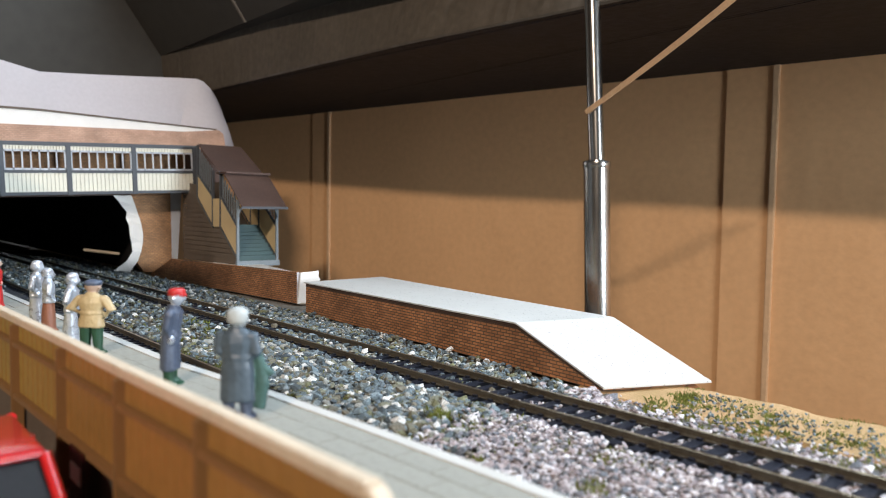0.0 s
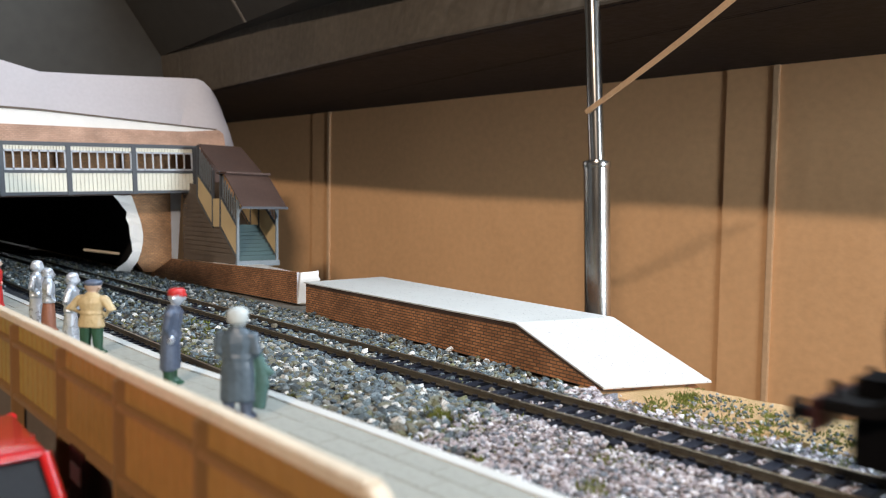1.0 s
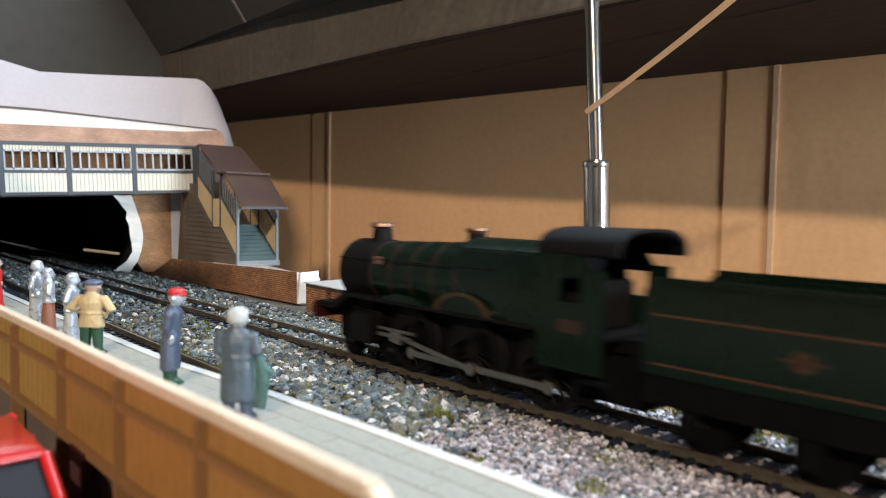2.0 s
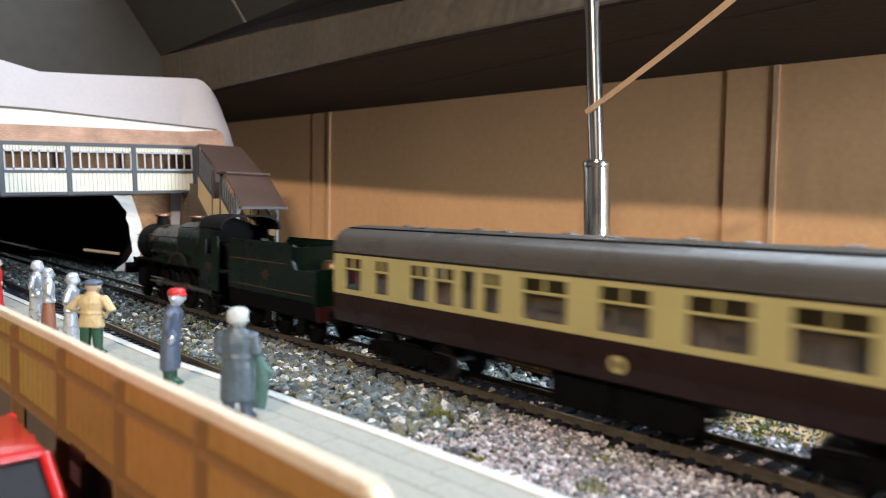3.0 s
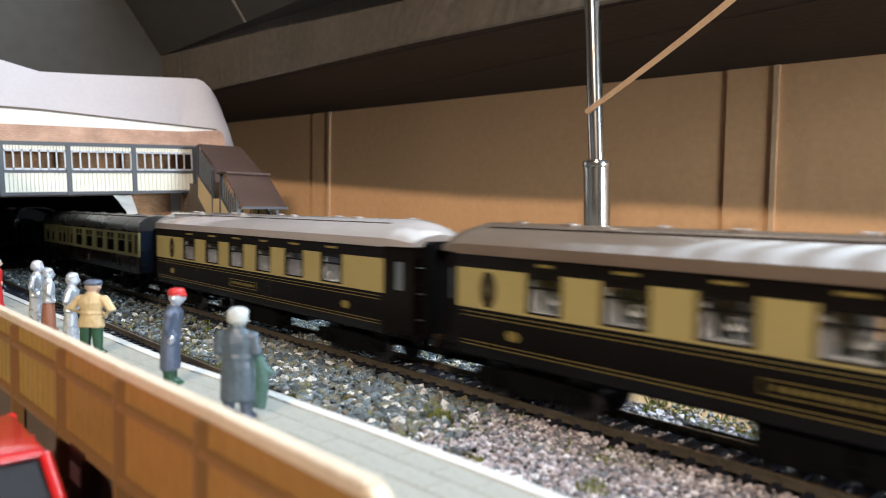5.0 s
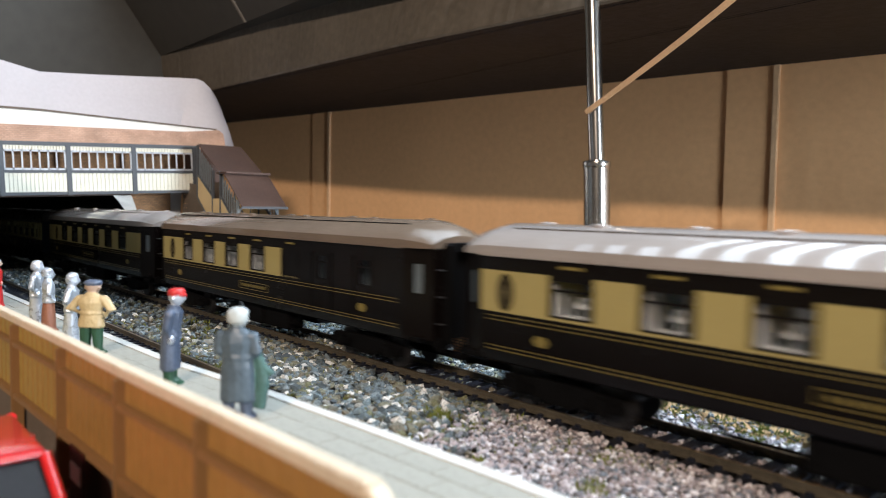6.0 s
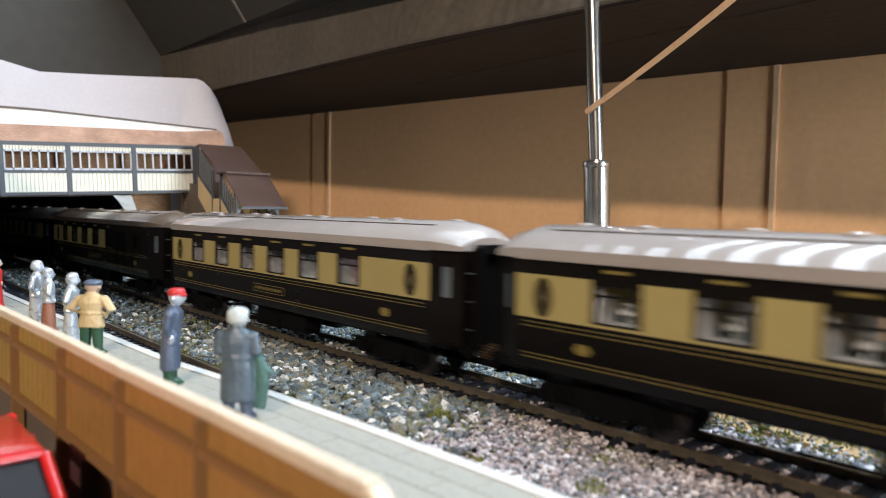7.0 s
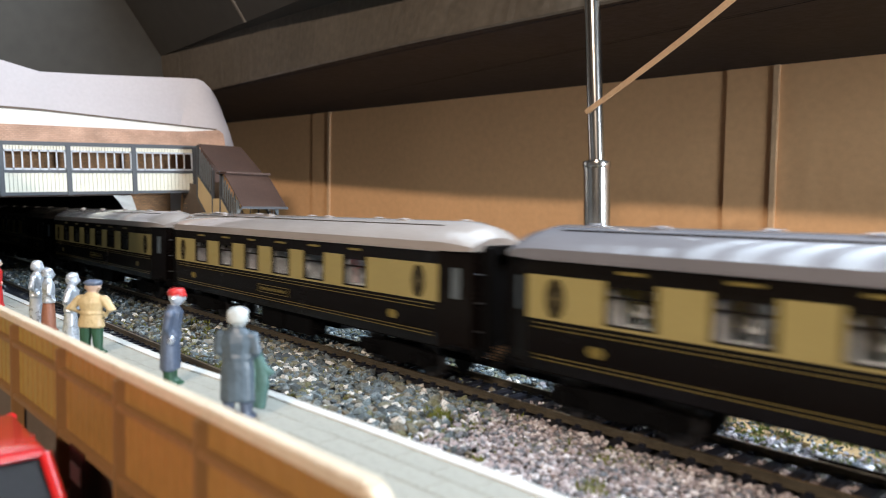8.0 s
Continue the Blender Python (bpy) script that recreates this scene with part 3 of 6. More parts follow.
def far_platform_ramp():
    t = thing("brick_platform", "brick paper model platform with white card top and ramp", "platform")
    # plan: near edge and far edge, level part then ramp
    near = [(-399, 51.6), (-208, 41), (-161, 38)]
    far = [(-402, 113), (-193, 87), (-140, 72)]
    zt, zb = 14.7, -4.2
    bm = NB()
    a = [bm.verts.new((x, y, zb)) for x, y in near]
    b = [bm.verts.new((near[0][0], near[0][1], zt)), bm.verts.new((near[1][0], near[1][1], zt))]
    c = [bm.verts.new((x, y - 1, zb)) for x, y in far]
    d = [bm.verts.new((far[0][0], far[0][1] - 1, zt)), bm.verts.new((far[1][0], far[1][1] - 1, zt))]
    bm.faces.new((a[0], a[1], b[1], b[0]))
    bm.faces.new((a[1], a[2], b[1]))
    bm.faces.new((c[1], c[0], d[0], d[1]))
    bm.faces.new((c[2], c[1], d[1]))
    bm.faces.new((c[0], a[0], b[0], d[0]))
    bm.faces.new((b[0], b[1], d[1], d[0]))
    bm.faces.new((b[1], a[2], c[2], d[1]))
    bm.faces.new((a[0], c[0], c[1], a[1]))
    bm.faces.new((a[1], c[1], c[2], a[2]))
    part("brick_face", bm, M_BRICK, t, "red brown brick paper sides")
    bm = NB()
    o = 1.1

    def plate(p, q, r, s, th):
        lo = [bm.verts.new(v) for v in (p, q, r, s)]
        hi = [bm.verts.new((v[0], v[1], v[2] + th)) for v in (p, q, r, s)]
        bm.faces.new(lo[::-1])
        bm.faces.new(hi)
        for k in range(4):
            bm.faces.new((lo[k], lo[(k + 1) % 4], hi[(k + 1) % 4], hi[k]))
    plate((near[0][0] - 1, near[0][1] - o, zt), (near[1][0], near[1][1] - o, zt), (far[1][0], far[1][1] + o, zt), (far[0][0] - 1, far[0][1] + o, zt), 0.7)
    plate((near[1][0], near[1][1] - o, zt), (near[2][0] + 1, near[2][1] - o, zb + 1.0), (far[2][0] + 3, far[2][1] + o, zb + 2.6), (far[1][0], far[1][1] + o, zt), 0.7)
    part("card_top", bm, M_CARDTOP, t, "white card top bent into a ramp")
    bm = NB()
    for (xa, ya), (xb, yb), za, zc in ((near[0], near[1], zt, zt), (near[1], near[2], zt, zb)):
        v = [bm.verts.new(p) for p in ((xa, ya - 0.25, za - 0.1), (xb, yb - 0.25, zc - 0.1 + (0.6 if zc < 0 else 0)), (xb, yb - 0.25, zc - 2.0 + (1.9 if zc < 0 else 0)), (xa, ya - 0.25, za - 2.0))]
        w = [bm.verts.new(u.co + Vector((0, 0.5, 0))) for u in v]
        bm.faces.new(v)
        bm.faces.new(w[::-1])
        for k in range(4):
            bm.faces.new((v[k], w[k], w[(k + 1) % 4], v[(k + 1) % 4]))
    part("coping_bricks", bm, M_BRICKD, t, "dark brick edging under the card")


def far_platform_plain():
    t = thing("brick_platform", "brick paper model platform carrying the footbridge stairs", "platform")
    near = [(-692, 55), (-642, 57.8), (-441, 69)]
    z = [-4.2, 14.9, 17.6]
    bm = NB()
    a = [bm.verts.new((near[0][0], near[0][1], -4.2)), bm.verts.new((near[1][0], near[1][1], z[1])), bm.verts.new((near[2][0], near[2][1], z[2])), bm.verts.new((near[2][0], near[2][1], -4.2))]
    b = [bm.verts.new((v.co.x, v.co.y + 2.2, v.co.z)) for v in a]
    bm.faces.new(a)
    bm.faces.new(b[::-1])
    for k in range(4):
        bm.faces.new((a[k], b[k], b[(k + 1) % 4], a[(k + 1) % 4])).material_index = 1 if k == 2 else 0
    part("brick_face", bm, [M_BRICK, M_PAPER], t, "red brown brick paper sides")
    bm = NB()
    p = [(-642, 60, z[1]), (-440, 71.2, z[2]), (-440, 87, z[2]), (-642, 131, z[1])]
    lo = [bm.verts.new((v[0], v[1], -5)) for v in p]
    hi = [bm.verts.new((v[0], v[1], v[2] - 4.6)) for v in p]
    bm.faces.new(lo[::-1])
    bm.faces.new(hi)
    for k in range(4):
        bm.faces.new((lo[k], lo[(k + 1) % 4], hi[(k + 1) % 4], hi[k]))
    part("card_top", bm, M_WHITECARD, t, "white card top")
    bm = NB()
    prism(bm, [(68.5, -4), (71, 17.4), (85, 18), (85, -4)], "x", -440, -438.8)
    part("end_sheet", bm, M_WHITECARD, t, "bare white card end")


# ---- footbridge, tunnel and hill ----


def footbridge():
    t = thing("footbridge", "covered cream and blue-grey model footbridge over the tracks", "footbridge", at=(-700, 20, 0))
    t.rotation_euler = (radians(2.4), 0, 0)
    posts = [-186, -131.5, -78, -26.2, 29.6, 87.2]
    bm = NB()
    box(bm, -26, 0.5, -187, 91, 71.5, 74.2)
    part("deck", bm, M_SLATE, t, "blue-grey deck edge")
    bm = NB()
    box(bm, -26, 1.4, -187, 91, 90.5, 93.0)
    box(bm, -26, -24, -187, 91, 74, 91)
    part("sill_beam", bm, M_SLATE, t)
    bm = NB()
    box(bm, -27, 1.6, -187, 92, 114.0, 117.4)
    part("eaves_beam", bm, M_SLATE, t)
    for y in posts:
        bm = NB()
        box(bm, -1, 1.8, y - 2, y + 2, 71, 117)
        part("post", bm, M_SLATE, t, bevel=0.2)
    for ya, yb in zip(posts, posts[1:]):
        n = 15
        w = (yb - ya - 4) / n
        for k in range(n):
            bm = NB()
            box(bm, -0.6, 0.5, ya + 2 + k * w + 0.18, ya + 2 + (k + 1) * w - 0.18, 74.2, 90.5)
            part("board", bm, M_CREAMCARD, t)
        bm = NB()
        box(bm, -0.9, -0.6, ya + 2, yb - 2, 74.2, 90.5)
        part("backing", bm, M_LBLUE, t, "cream vertical boarding")
        bm = NB()
        for k in range(8):
            y = ya + 2.6 + (yb - ya - 5.2) * k / 7
            box(bm, -0.5, 0.7, y - 0.6, y + 0.6, 93, 110.4)
        box(bm, -0.5, 0.7, ya + 2, yb - 2, 93, 94.6)
        box(bm, -0.5, 0.7, ya + 2, yb - 2, 108.8, 110.4)
        part("window_frame", bm, M_LBLUE, t, "pale blue mullioned window")
        n = 20
        w = (yb - ya - 4) / n
        for k in range(n):
            bm = NB()
            box(bm, -0.5, 0.9, ya + 2 + k * w + 0.25, ya + 2 + (k + 1) * w - 0.25, 110.4, 114)
            part("valance_slat", bm, M_CREAMCARD, t)
        bm = NB()
        box(bm, -25, -24, ya, yb, 93, 114)
        part("back_wall", bm, M_BRICKX, t, "brown brick inner wall")


def tunnel():
    t = thing("tunnel_portal", "brick paper tunnel mouth under the footbridge", "tunnel", at=(-700, 20, 0))
    t.rotation_euler = (radians(2.4), 0, 0)
    bm = NB()
    prism(bm, [(33, 74), (40, 52), (43, 36), (42, 18), (36, 6), (44, -6), (71, -6), (73, 74)], "x", -40, -28)
    part("pier", bm, M_BRICKX, t, "pale brown brick pier")
    bm = NB()
    prism(bm, [(71, -6), (76, -6), (84, 74), (73, 74)], "x", -40, -27.4)
    part("pier_return", bm, M_LBLUE, t, "grey card return")
    bm = NB()
    prism(bm, [(-200, 116), (-200, 134.5), (90, 133), (126, 136), (131, 132), (133, 116)], "x", -30, -27)
    part("parapet", bm, M_BRICKP, t, "pink brown brick parapet")
    bm = NB()
    box(bm, -34, -29, -200, 128, 70, 117)
    part("spandrel", bm, M_STAIRROOF, t)
    bm = NB()
    prism(bm, [(-200, 134.5), (-200, 151), (-40, 147), (122, 136.4), (122, 133)], "x", -36, -31)
    part("card_strip", bm, M_WHITECARD, t, "white card strip above the parapet")
    bm = NB()
    prism(bm, [(-200, 150.5), (-200, 153), (-40, 148.6), (125, 137.4), (125, 136), (-40, 146.8)], "x", -34, -30)
    part("torn_edge", bm, M_STAIRWALL, t, "torn brown card edge")
    # torn white paper lining round the mouth
    bm = NB()
    inner = [(17, 70.2), (22, 65), (24, 60), (28.6, 54), (28.2, 48), (29.8, 41), (30.2, 31), (32.4, 24), (31.9, 15.4), (26, 7), (15, -1.5)]
    outer = [(34.7, 70.2), (36.5, 65), (38, 60), (39.6, 54), (41.4, 48), (42.9, 41), (44.1, 33), (43.6, 24), (41.6, 15.2), (38, 6), (30, -4)]
    va = [bm.verts.new((-24.5 - 2 * math.sin(k * 2), y, z)) for k, (y, z) in enumerate(inner)]
    vb = [bm.verts.new((-27.6, y, z)) for y, z in outer]
    vc = [bm.verts.new((-26.5 - 2 * math.sin(k * 2), y + 0.6, z)) for k, (y, z) in enumerate(inner)]
    for k in range(len(inner) - 1):
        bm.faces.new((va[k], vb[k], vb[k + 1], va[k + 1]))
        bm.faces.new((vc[k], vc[k + 1], vb[k + 1], vb[k]))
        bm.faces.new((va[k], va[k + 1], vc[k + 1], vc[k]))
    part("paper_lining", bm, M_WHITECARD, t, "torn white paper lining")
    # bore sheets painted dark in place of shade; the near-side one also blocks lamplight
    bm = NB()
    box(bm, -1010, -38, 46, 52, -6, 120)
    part("bore_wall", bm, M_TUNNELDARK, t, "tunnel inside coloured black for darkness")
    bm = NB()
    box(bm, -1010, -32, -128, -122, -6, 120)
    part("bore_wall", bm, M_TUNNELDARK, t, "tunnel inside coloured black for darkness")
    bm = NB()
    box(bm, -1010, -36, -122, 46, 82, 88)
    part("bore_roof", bm, M_TUNNELDARK, t, "tunnel inside coloured black for darkness")
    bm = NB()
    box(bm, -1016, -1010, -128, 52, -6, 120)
    part("bore_end", bm, M_TUNNELDARK, t, "tunnel inside coloured black for darkness")
    bm = NB()
    rod(bm, (-60, -2, 18), (-42, 25, 13), 1.4, 8)
    part("stick", bm, M_TAPE, t, "loose wooden stick")


def hill():
    """A bent sheet of paper that stands behind the parapet, folded back round its end."""
    bm = NB()
    # foot (x, y) and rim (x, y, z) of the sheet, from one end to the other
    path = [(-737, -130, -738, -130, 203), (-736, -54, -744, -53, 188), (-736, -20, -756, -20, 183.7), (-736, 30, -756, 30, 187.5),
            (-737, 70, -756, 80, 192), (-740, 92, -756, 112, 195), (-743, 99, -757, 124, 196), (-743, 105, -757, 130, 196.3),
            (-737, 114, -758, 137, 194.5), (-733, 126, -760, 145, 189), (-732, 138, -762, 152, 181.5), (-735, 150, -765, 159, 171),
            (-742, 159, -768, 165, 158), (-752, 166, -771, 170, 143), (-762, 172, -774, 174.5, 123)]
    rows = []
    for xf, yf, xr, yr, z in path:
        col = []
        for k in range(9):
            f = k / 8
            bow = math.sin(math.pi * f) * (5 if yf > 104 else 0)
            col.append(bm.verts.new((xf + (xr - xf) * f + bow, yf + (yr - yf) * f + bow * 0.4, 118 + (max(z, 119) - 118) * f)))
        rows.append(col)
    for a, b in zip(rows, rows[1:]):
        for k in range(8):
            bm.faces.new((a[k], b[k], b[k + 1], a[k + 1]))
    # crown running back from the sheet's rim
    back = [bm.verts.new((c[-1].co.x - 130, c[-1].co.y - 8, c[-1].co.z - 2)) for c in rows]
    for k in range(len(path) - 1):
        bm.faces.new((rows[k][-1], rows[k + 1][-1], back[k + 1], back[k]))
    o = part("paper_hill", bm, M_PAPER, None, "bent pale lilac paper sheet forming a bare hill", smooth=True)
    tagged(o, category="hill")


def stairs():
    t = thing("covered_stairs", "covered model stairs with brown roofs and cream side panels", "stairs", at=(0, 0, 0))
    y0, y1 = 97, 136
    bm = NB()
    prism(bm, [(-716, 9.5), (-594, 9.5), (-594, 12), (-630, 40), (-645, 42), (-702, 86)], "y", y0 + 1, y1 - 1)
    part("boarded_base", bm, M_STAIRWALL, t, "dark horizontal boarding")
    for k in range(14):
        z = 16 + k * 4.4
        xr = -592 - max(0, z - 15) * 36 / 28 if z < 44 else -643 - (z - 44) * 57 / 43.5
        if xr < -694:
            continue
        bm = NB()
        box(bm, -715, xr - 1, y0 + 0.2, y0 + 1.1, z, z + 4.1)
        part("board", bm, M_STAIRWALL, t, bevel=0.15)
    for ya in (y0, y1 - 1.2):
        bm = NB()
        prism(bm, [(-677, 71.5), (-642, 44), (-642, 70), (-677, 91.6)], "y", ya - 0.4, ya + 0.8)
        part("side_panel", bm, M_CREAMSTAIR, t, "cream sloping side panel", 0.2)
        bm = NB()
        prism(bm, [(-625.5, 44.5), (-592.5, 18.5), (-591, 43.5), (-625.5, 71)], "y", ya - 0.4, ya + 0.8)
        part("side_panel", bm, M_CREAMSTAIR, t, "cream sloping side panel", 0.2)
        bm = NB()
        box(bm, -641.5, -627, ya - 0.7, ya + 1, 43.5, 69)
        part("landing_panel", bm, M_CREAMSTAIR, t, "cream upright landing panel", 0.2)
        for xa, xb, za, zb, zt0, zt1 in ((-675, -643, 91, 71, 117, 96), (-624, -593, 69, 45, 91, 66)):
            for k in range(7):
                f = (k + 0.5) / 7
                x = xa + (xb - xa) * f
                bm = NB()
                box(bm, x - 0.5, x + 0.5, ya, ya + 0.8, za + (zb - za) * f, zt0 + (zt1 - zt0) * f)
                part("baluster", bm, M_POSTBLUE, t)
        for x, zb, zt in ((-677, 70, 120), (-642.5, 43, 95), (-626, 43, 93), (-592, 12.5, 68)):
            bm = NB()
            box(bm, x - 1.2, x + 1.2, ya - 1, ya + 1.2, zb, zt)
            part("post", bm, M_SLATE if x != -592 else M_POSTBLUE, t, bevel=0.2)
        for p, q in (((-677, 70.5), (-642, 43)), ((-626, 43.5), (-592, 17.5)), ((-677, 92.5), (-642, 70.5)), ((-626, 71.5), (-591, 44))):
            bm = NB()
            prism(bm, [(p[0], p[1] - 0.9), (q[0], q[1] - 0.9), (q[0], q[1] + 0.9), (p[0], p[1] + 0.9)], "y", ya - 0.9, ya + 0.9)
            part("string", bm, M_SLATE, t)
    # flat roof over the landing and curved braces under the porch
    bm = NB()
    box(bm, -630, -608, y0 - 3, y1 + 1, 91.2, 93)
    part("roof", bm, M_STAIRROOF, t, "brown flat landing roof", 0.3)
    for e, y in ((1, y0), (-1, y1 - 1.2)):
        bm = NB()
        for k in range(6):
            a, c = math.pi / 2 * k / 6, math.pi / 2 * (k + 1) / 6
            rod(bm, (-590.6, y + e * 9 * (1 - math.cos(a)), 53 + 10 * math.sin(a)), (-590.6, y + e * 9 * (1 - math.cos(c)), 53 + 10 * math.sin(c)), 0.7, 6)
        part("brace", bm, M_POSTBLUE, t)
    for p, q in (((-669, 119), (-622, 91.5)), ((-615, 92), (-577, 60.5))):
        bm = NB()
        prism(bm, [p, q, (q[0], q[1] + 1.6), (p[0], p[1] + 1.6)], "y", y0 - 3, y1 + 1)
        part("roof", bm, M_STAIRROOF, t, "brown sloping roof sheet", 0.3)
        bm = NB()
        box(bm, q[0] - 0.2, q[0] + 0.9, y0 - 3.5, y1 + 1.5, q[1] - 0.2, q[1] + 1.9)
        part("roof_edge", bm, M_SLATE, t)
    for k in range(9):
        z = 19 + k * 3.3
        bm = NB()
        box(bm, -598 - k * 4.2, -593 - k * 4.2, y0 + 1.3, y1 - 1.3, z - 6, z)
        part("step", bm, M_GREENSTEP, t)
    bm = NB()
    box(bm, -594, -590.6, y0 - 1, y1 + 1, 9.6, 14.5)
    part("threshold", bm, M_POSTBLUE, t)


# ---- fence and toy car ----
FENCE = [(-404, -145.0), (-330, -142.4), (-278, -140.6), (-232, -139.2), (-188, -137.8), (-148, -136.9), (-112, -135.4), (-60, -134.0)]


def fence():
    t = thing("fence", "tan card panel fence along the back of the platform", "fence")
    for (xa, ya), (xb, yb) in zip(FENCE, FENCE[1:]):
        ln = math.hypot(xb - xa, yb - ya)
        m = pose(xa * MM, ya * MM, 0, 0, 0, math.degrees(math.atan2(yb - ya, xb - xa)))
        last = (xb, yb) == FENCE[-1]

        def sub(name, mat, pts, y0, y1, label="", bev=0.25):
            bm = NB()
            prism(bm, pts, "y", y0, y1)
            o = part(name, bm, mat, t, label, bev)
            o.matrix_local = m
        e = 4.0 if last else 0.0
        sub("panel", M_FENCEY if xb < -185 else M_FENCE, [(0, 8), (ln, 8), (ln, 29 - e), (ln - 2 * e, 29), (0, 29)], -0.6, 0.6, "", 0)
        sub("top_rail", M_CAPRAIL, [(0, 28.4), (ln - 2 * e, 28.4), (ln - 2 * e, 30.6), (0, 30.6)], -1.5, 1.2, "pale capping rail")
        if last:
            sub("top_rail", M_CAPRAIL, [(ln - 8, 28.4), (ln, 22), (ln + 1.5, 23), (ln - 7.6, 30.4)], -1.5, 1.2, "pale capping rail bent down at the end")
        sub("mid_rail", M_FENCERAIL, [(0, 22.2), (ln, 22.2), (ln, 23.7), (0, 23.7)], -2.4, 0.2)
        sub("bottom_rail", M_FENCERAIL, [(0, 7.2), (ln, 7.2), (ln, 9.0), (0, 9.0)], -2.4, 0.4)
        sub("post", M_FENCERAIL, [(-0.7, -6), (0.7, -6), (0.7, 28.4), (-0.7, 28.4)], -2.7, 0.6)
        for k in range(1, 9):
            x = ln * k / 9
            sub("cover_strip", M_FENCE, [(x - 0.25, 9), (x + 0.25, 9), (x + 0.25, 28.4), (x - 0.25, 28.4)], -0.72, -0.5, "", 0)


def toy_car():
    t = thing("toy_car", "glossy red toy car with dark windows parked behind the fence", "car", at=(-168, -163, -5.6))
    bm = NB()
    prism(bm, [(-48, 3.5), (52, 3.5), (53, 8), (50, 11), (22, 12.2), (-26, 12.4), (-47, 11.5), (-49, 7)], "y", -14, 14)
    part("body", bm, M_RED, t, bevel=1.2, smooth=True)
    bm = NB()
    top = [bm.verts.new(p) for p in ((-16, -12, 19.6), (13.5, -12, 19.6), (13.5, 12, 19.6), (-16, 12, 19.6))]
    low = [bm.verts.new(p) for p in ((-26, -13.2, 12.3), (20.5, -13.2, 12.1), (20.5, 13.2, 12.1), (-26, 13.2, 12.3))]
    bm.faces.new(top)
    bm.faces.new(low[::-1])
    for k in range(4):
        bm.faces.new((low[k], low[(k + 1) % 4], top[(k + 1) % 4], top[k]))
    part("window_band", bm, M_DARKGLASS, t, "dark glazing all round")
    bm = NB()
    prism(bm, [(-18, 19.4), (15, 19.4), (14, 20.8), (-16, 20.9)], "y", -12.9, 12.9)
    part("roof", bm, M_RED, t, bevel=0.6, smooth=True)
    for y0, y1 in ((-12.6, -13.7), (12.6, 13.7)):
        for xa, xb in ((14.2, 21.2), (-17, -27), (0, 0)):
            bm = NB()
            rod(bm, (xa, y0, 19.8), (xb, y1, 12.2), 1.15, 10)
            part("pillar", bm, M_RED, t, smooth=True)
    for x in (-28, 32):
        for s in (-1, 1):
            bm = NB()
            rod(bm, (x, s * 11, 5.0), (x, s * 14.4, 5.0), 5.0, 22)
            w = part("wheel", bm, M_TYRE, t, "black rubber tyre", 0.4)
            bm = NB()
            rod(bm, (x, s * 14.3, 5.0), (x, s * 14.7, 5.0), 2.8, 16)
            part("hub_cap", bm, M_CHROME, w)


def notice():
    bm = NB()
    box(bm, -177, -167, -140.4, -139.8, -5.8, 8.3)
    box(bm, -175.8, -168.2, -140.7, -140.3, 0.8, 4.8, 1)
    o = part("notice_board", bm, [M_BUFRED, M_WHITECARD], None, "small red and white notice under the fence", 0.05)
    tagged(o, category="notice")


room()
shade_board()
back_wall()
beam()
lamp_pole()
ground()
near_platform()
far_platform_ramp()
far_platform_plain()
footbridge()
tunnel()
hill()
stairs()
fence()
toy_car()
notice()

# ---- train ----
# every vehicle runs towards -x; its own x counts from its leading end, z from the rail
WHEELS = []


def arch(half, z0, z1, n=14):
    """Roof outline from one gutter to the other."""
    out = []
    for k in range(n + 1):
        a = math.pi * k / n
        out.append((-half * math.copysign(abs(math.cos(a)) ** 0.75, math.cos(a)), z0 + (z1 - z0) * math.sin(a) ** 0.72))
    return out


def wheelset(parent, x, r, gauge=7.6, mat=None, keyed=True):
    """Two wheels on an axle, turning about y."""
    hub = new("wheelset")
    hub.empty_display_size = 0.005
    hub.parent = parent
    hub.location = (x * MM, 0, r * MM)
    for s in (-1, 1):
        bm = NB()
        rod(bm, (0, s * gauge, 0), (0, s * (gauge + 1.8), 0), r, 22)
        rod(bm, (0, s * (gauge - 0.5), 0), (0, s * gauge, 0), r + 0.7, 22)
        rod(bm, (0, s * (gauge + 1.6), 0), (0, s * (gauge + 2.1), 0), r * 0.3, 10)
        part("wheel", bm, mat or M_WHEEL, hub)
    bm = NB()
    rod(bm, (0, -gauge - 3, 0), (0, gauge + 3, 0), 0.9, 8)
    part("axle", bm, M_WHEEL, hub)
    WHEELS.append((hub, x, r))
    return hub


def bogie(coach, xc, base=34):
    b = new("bogie")
    b.empty_display_size = 0.005
    b.parent = coach
    for s in (-1, 1):
        bm = NB()
        ys = sorted((s * 11.2, s * 13.4))
        prism(bm, [(xc - base / 2 - 7, 5.5), (xc - base / 2 + 5, 4.2), (xc - 7, 4.2), (xc - 5, 3.2), (xc + 5, 3.2), (xc + 7, 4.2), (xc + base / 2 - 5, 4.2), (xc + base / 2 + 7, 5.5), (xc + base / 2 + 7, 9.5), (xc + 6, 10.5), (xc - 6, 10.5), (xc - base / 2 - 7, 9.5)], "y", *ys)
        for e in (-1, 1):
            c = xc + e * base / 2
            yo = sorted((s * 13.4, s * 15))
            box(bm, c - 2.6, c + 2.6, *yo, 4.4, 9)
            box(bm, c - 6.5, c - 4, *yo, 5.5, 8)
            box(bm, c + 4, c + 6.5, *yo, 5.5, 8)
        part("side_frame", bm, M_FRAME, b, bevel=0.2)
    bm = NB()
    box(bm, xc - 6, xc + 6, -12, 12, 7, 11.5)
    part("bolster", bm, M_FRAME, b)
    return b


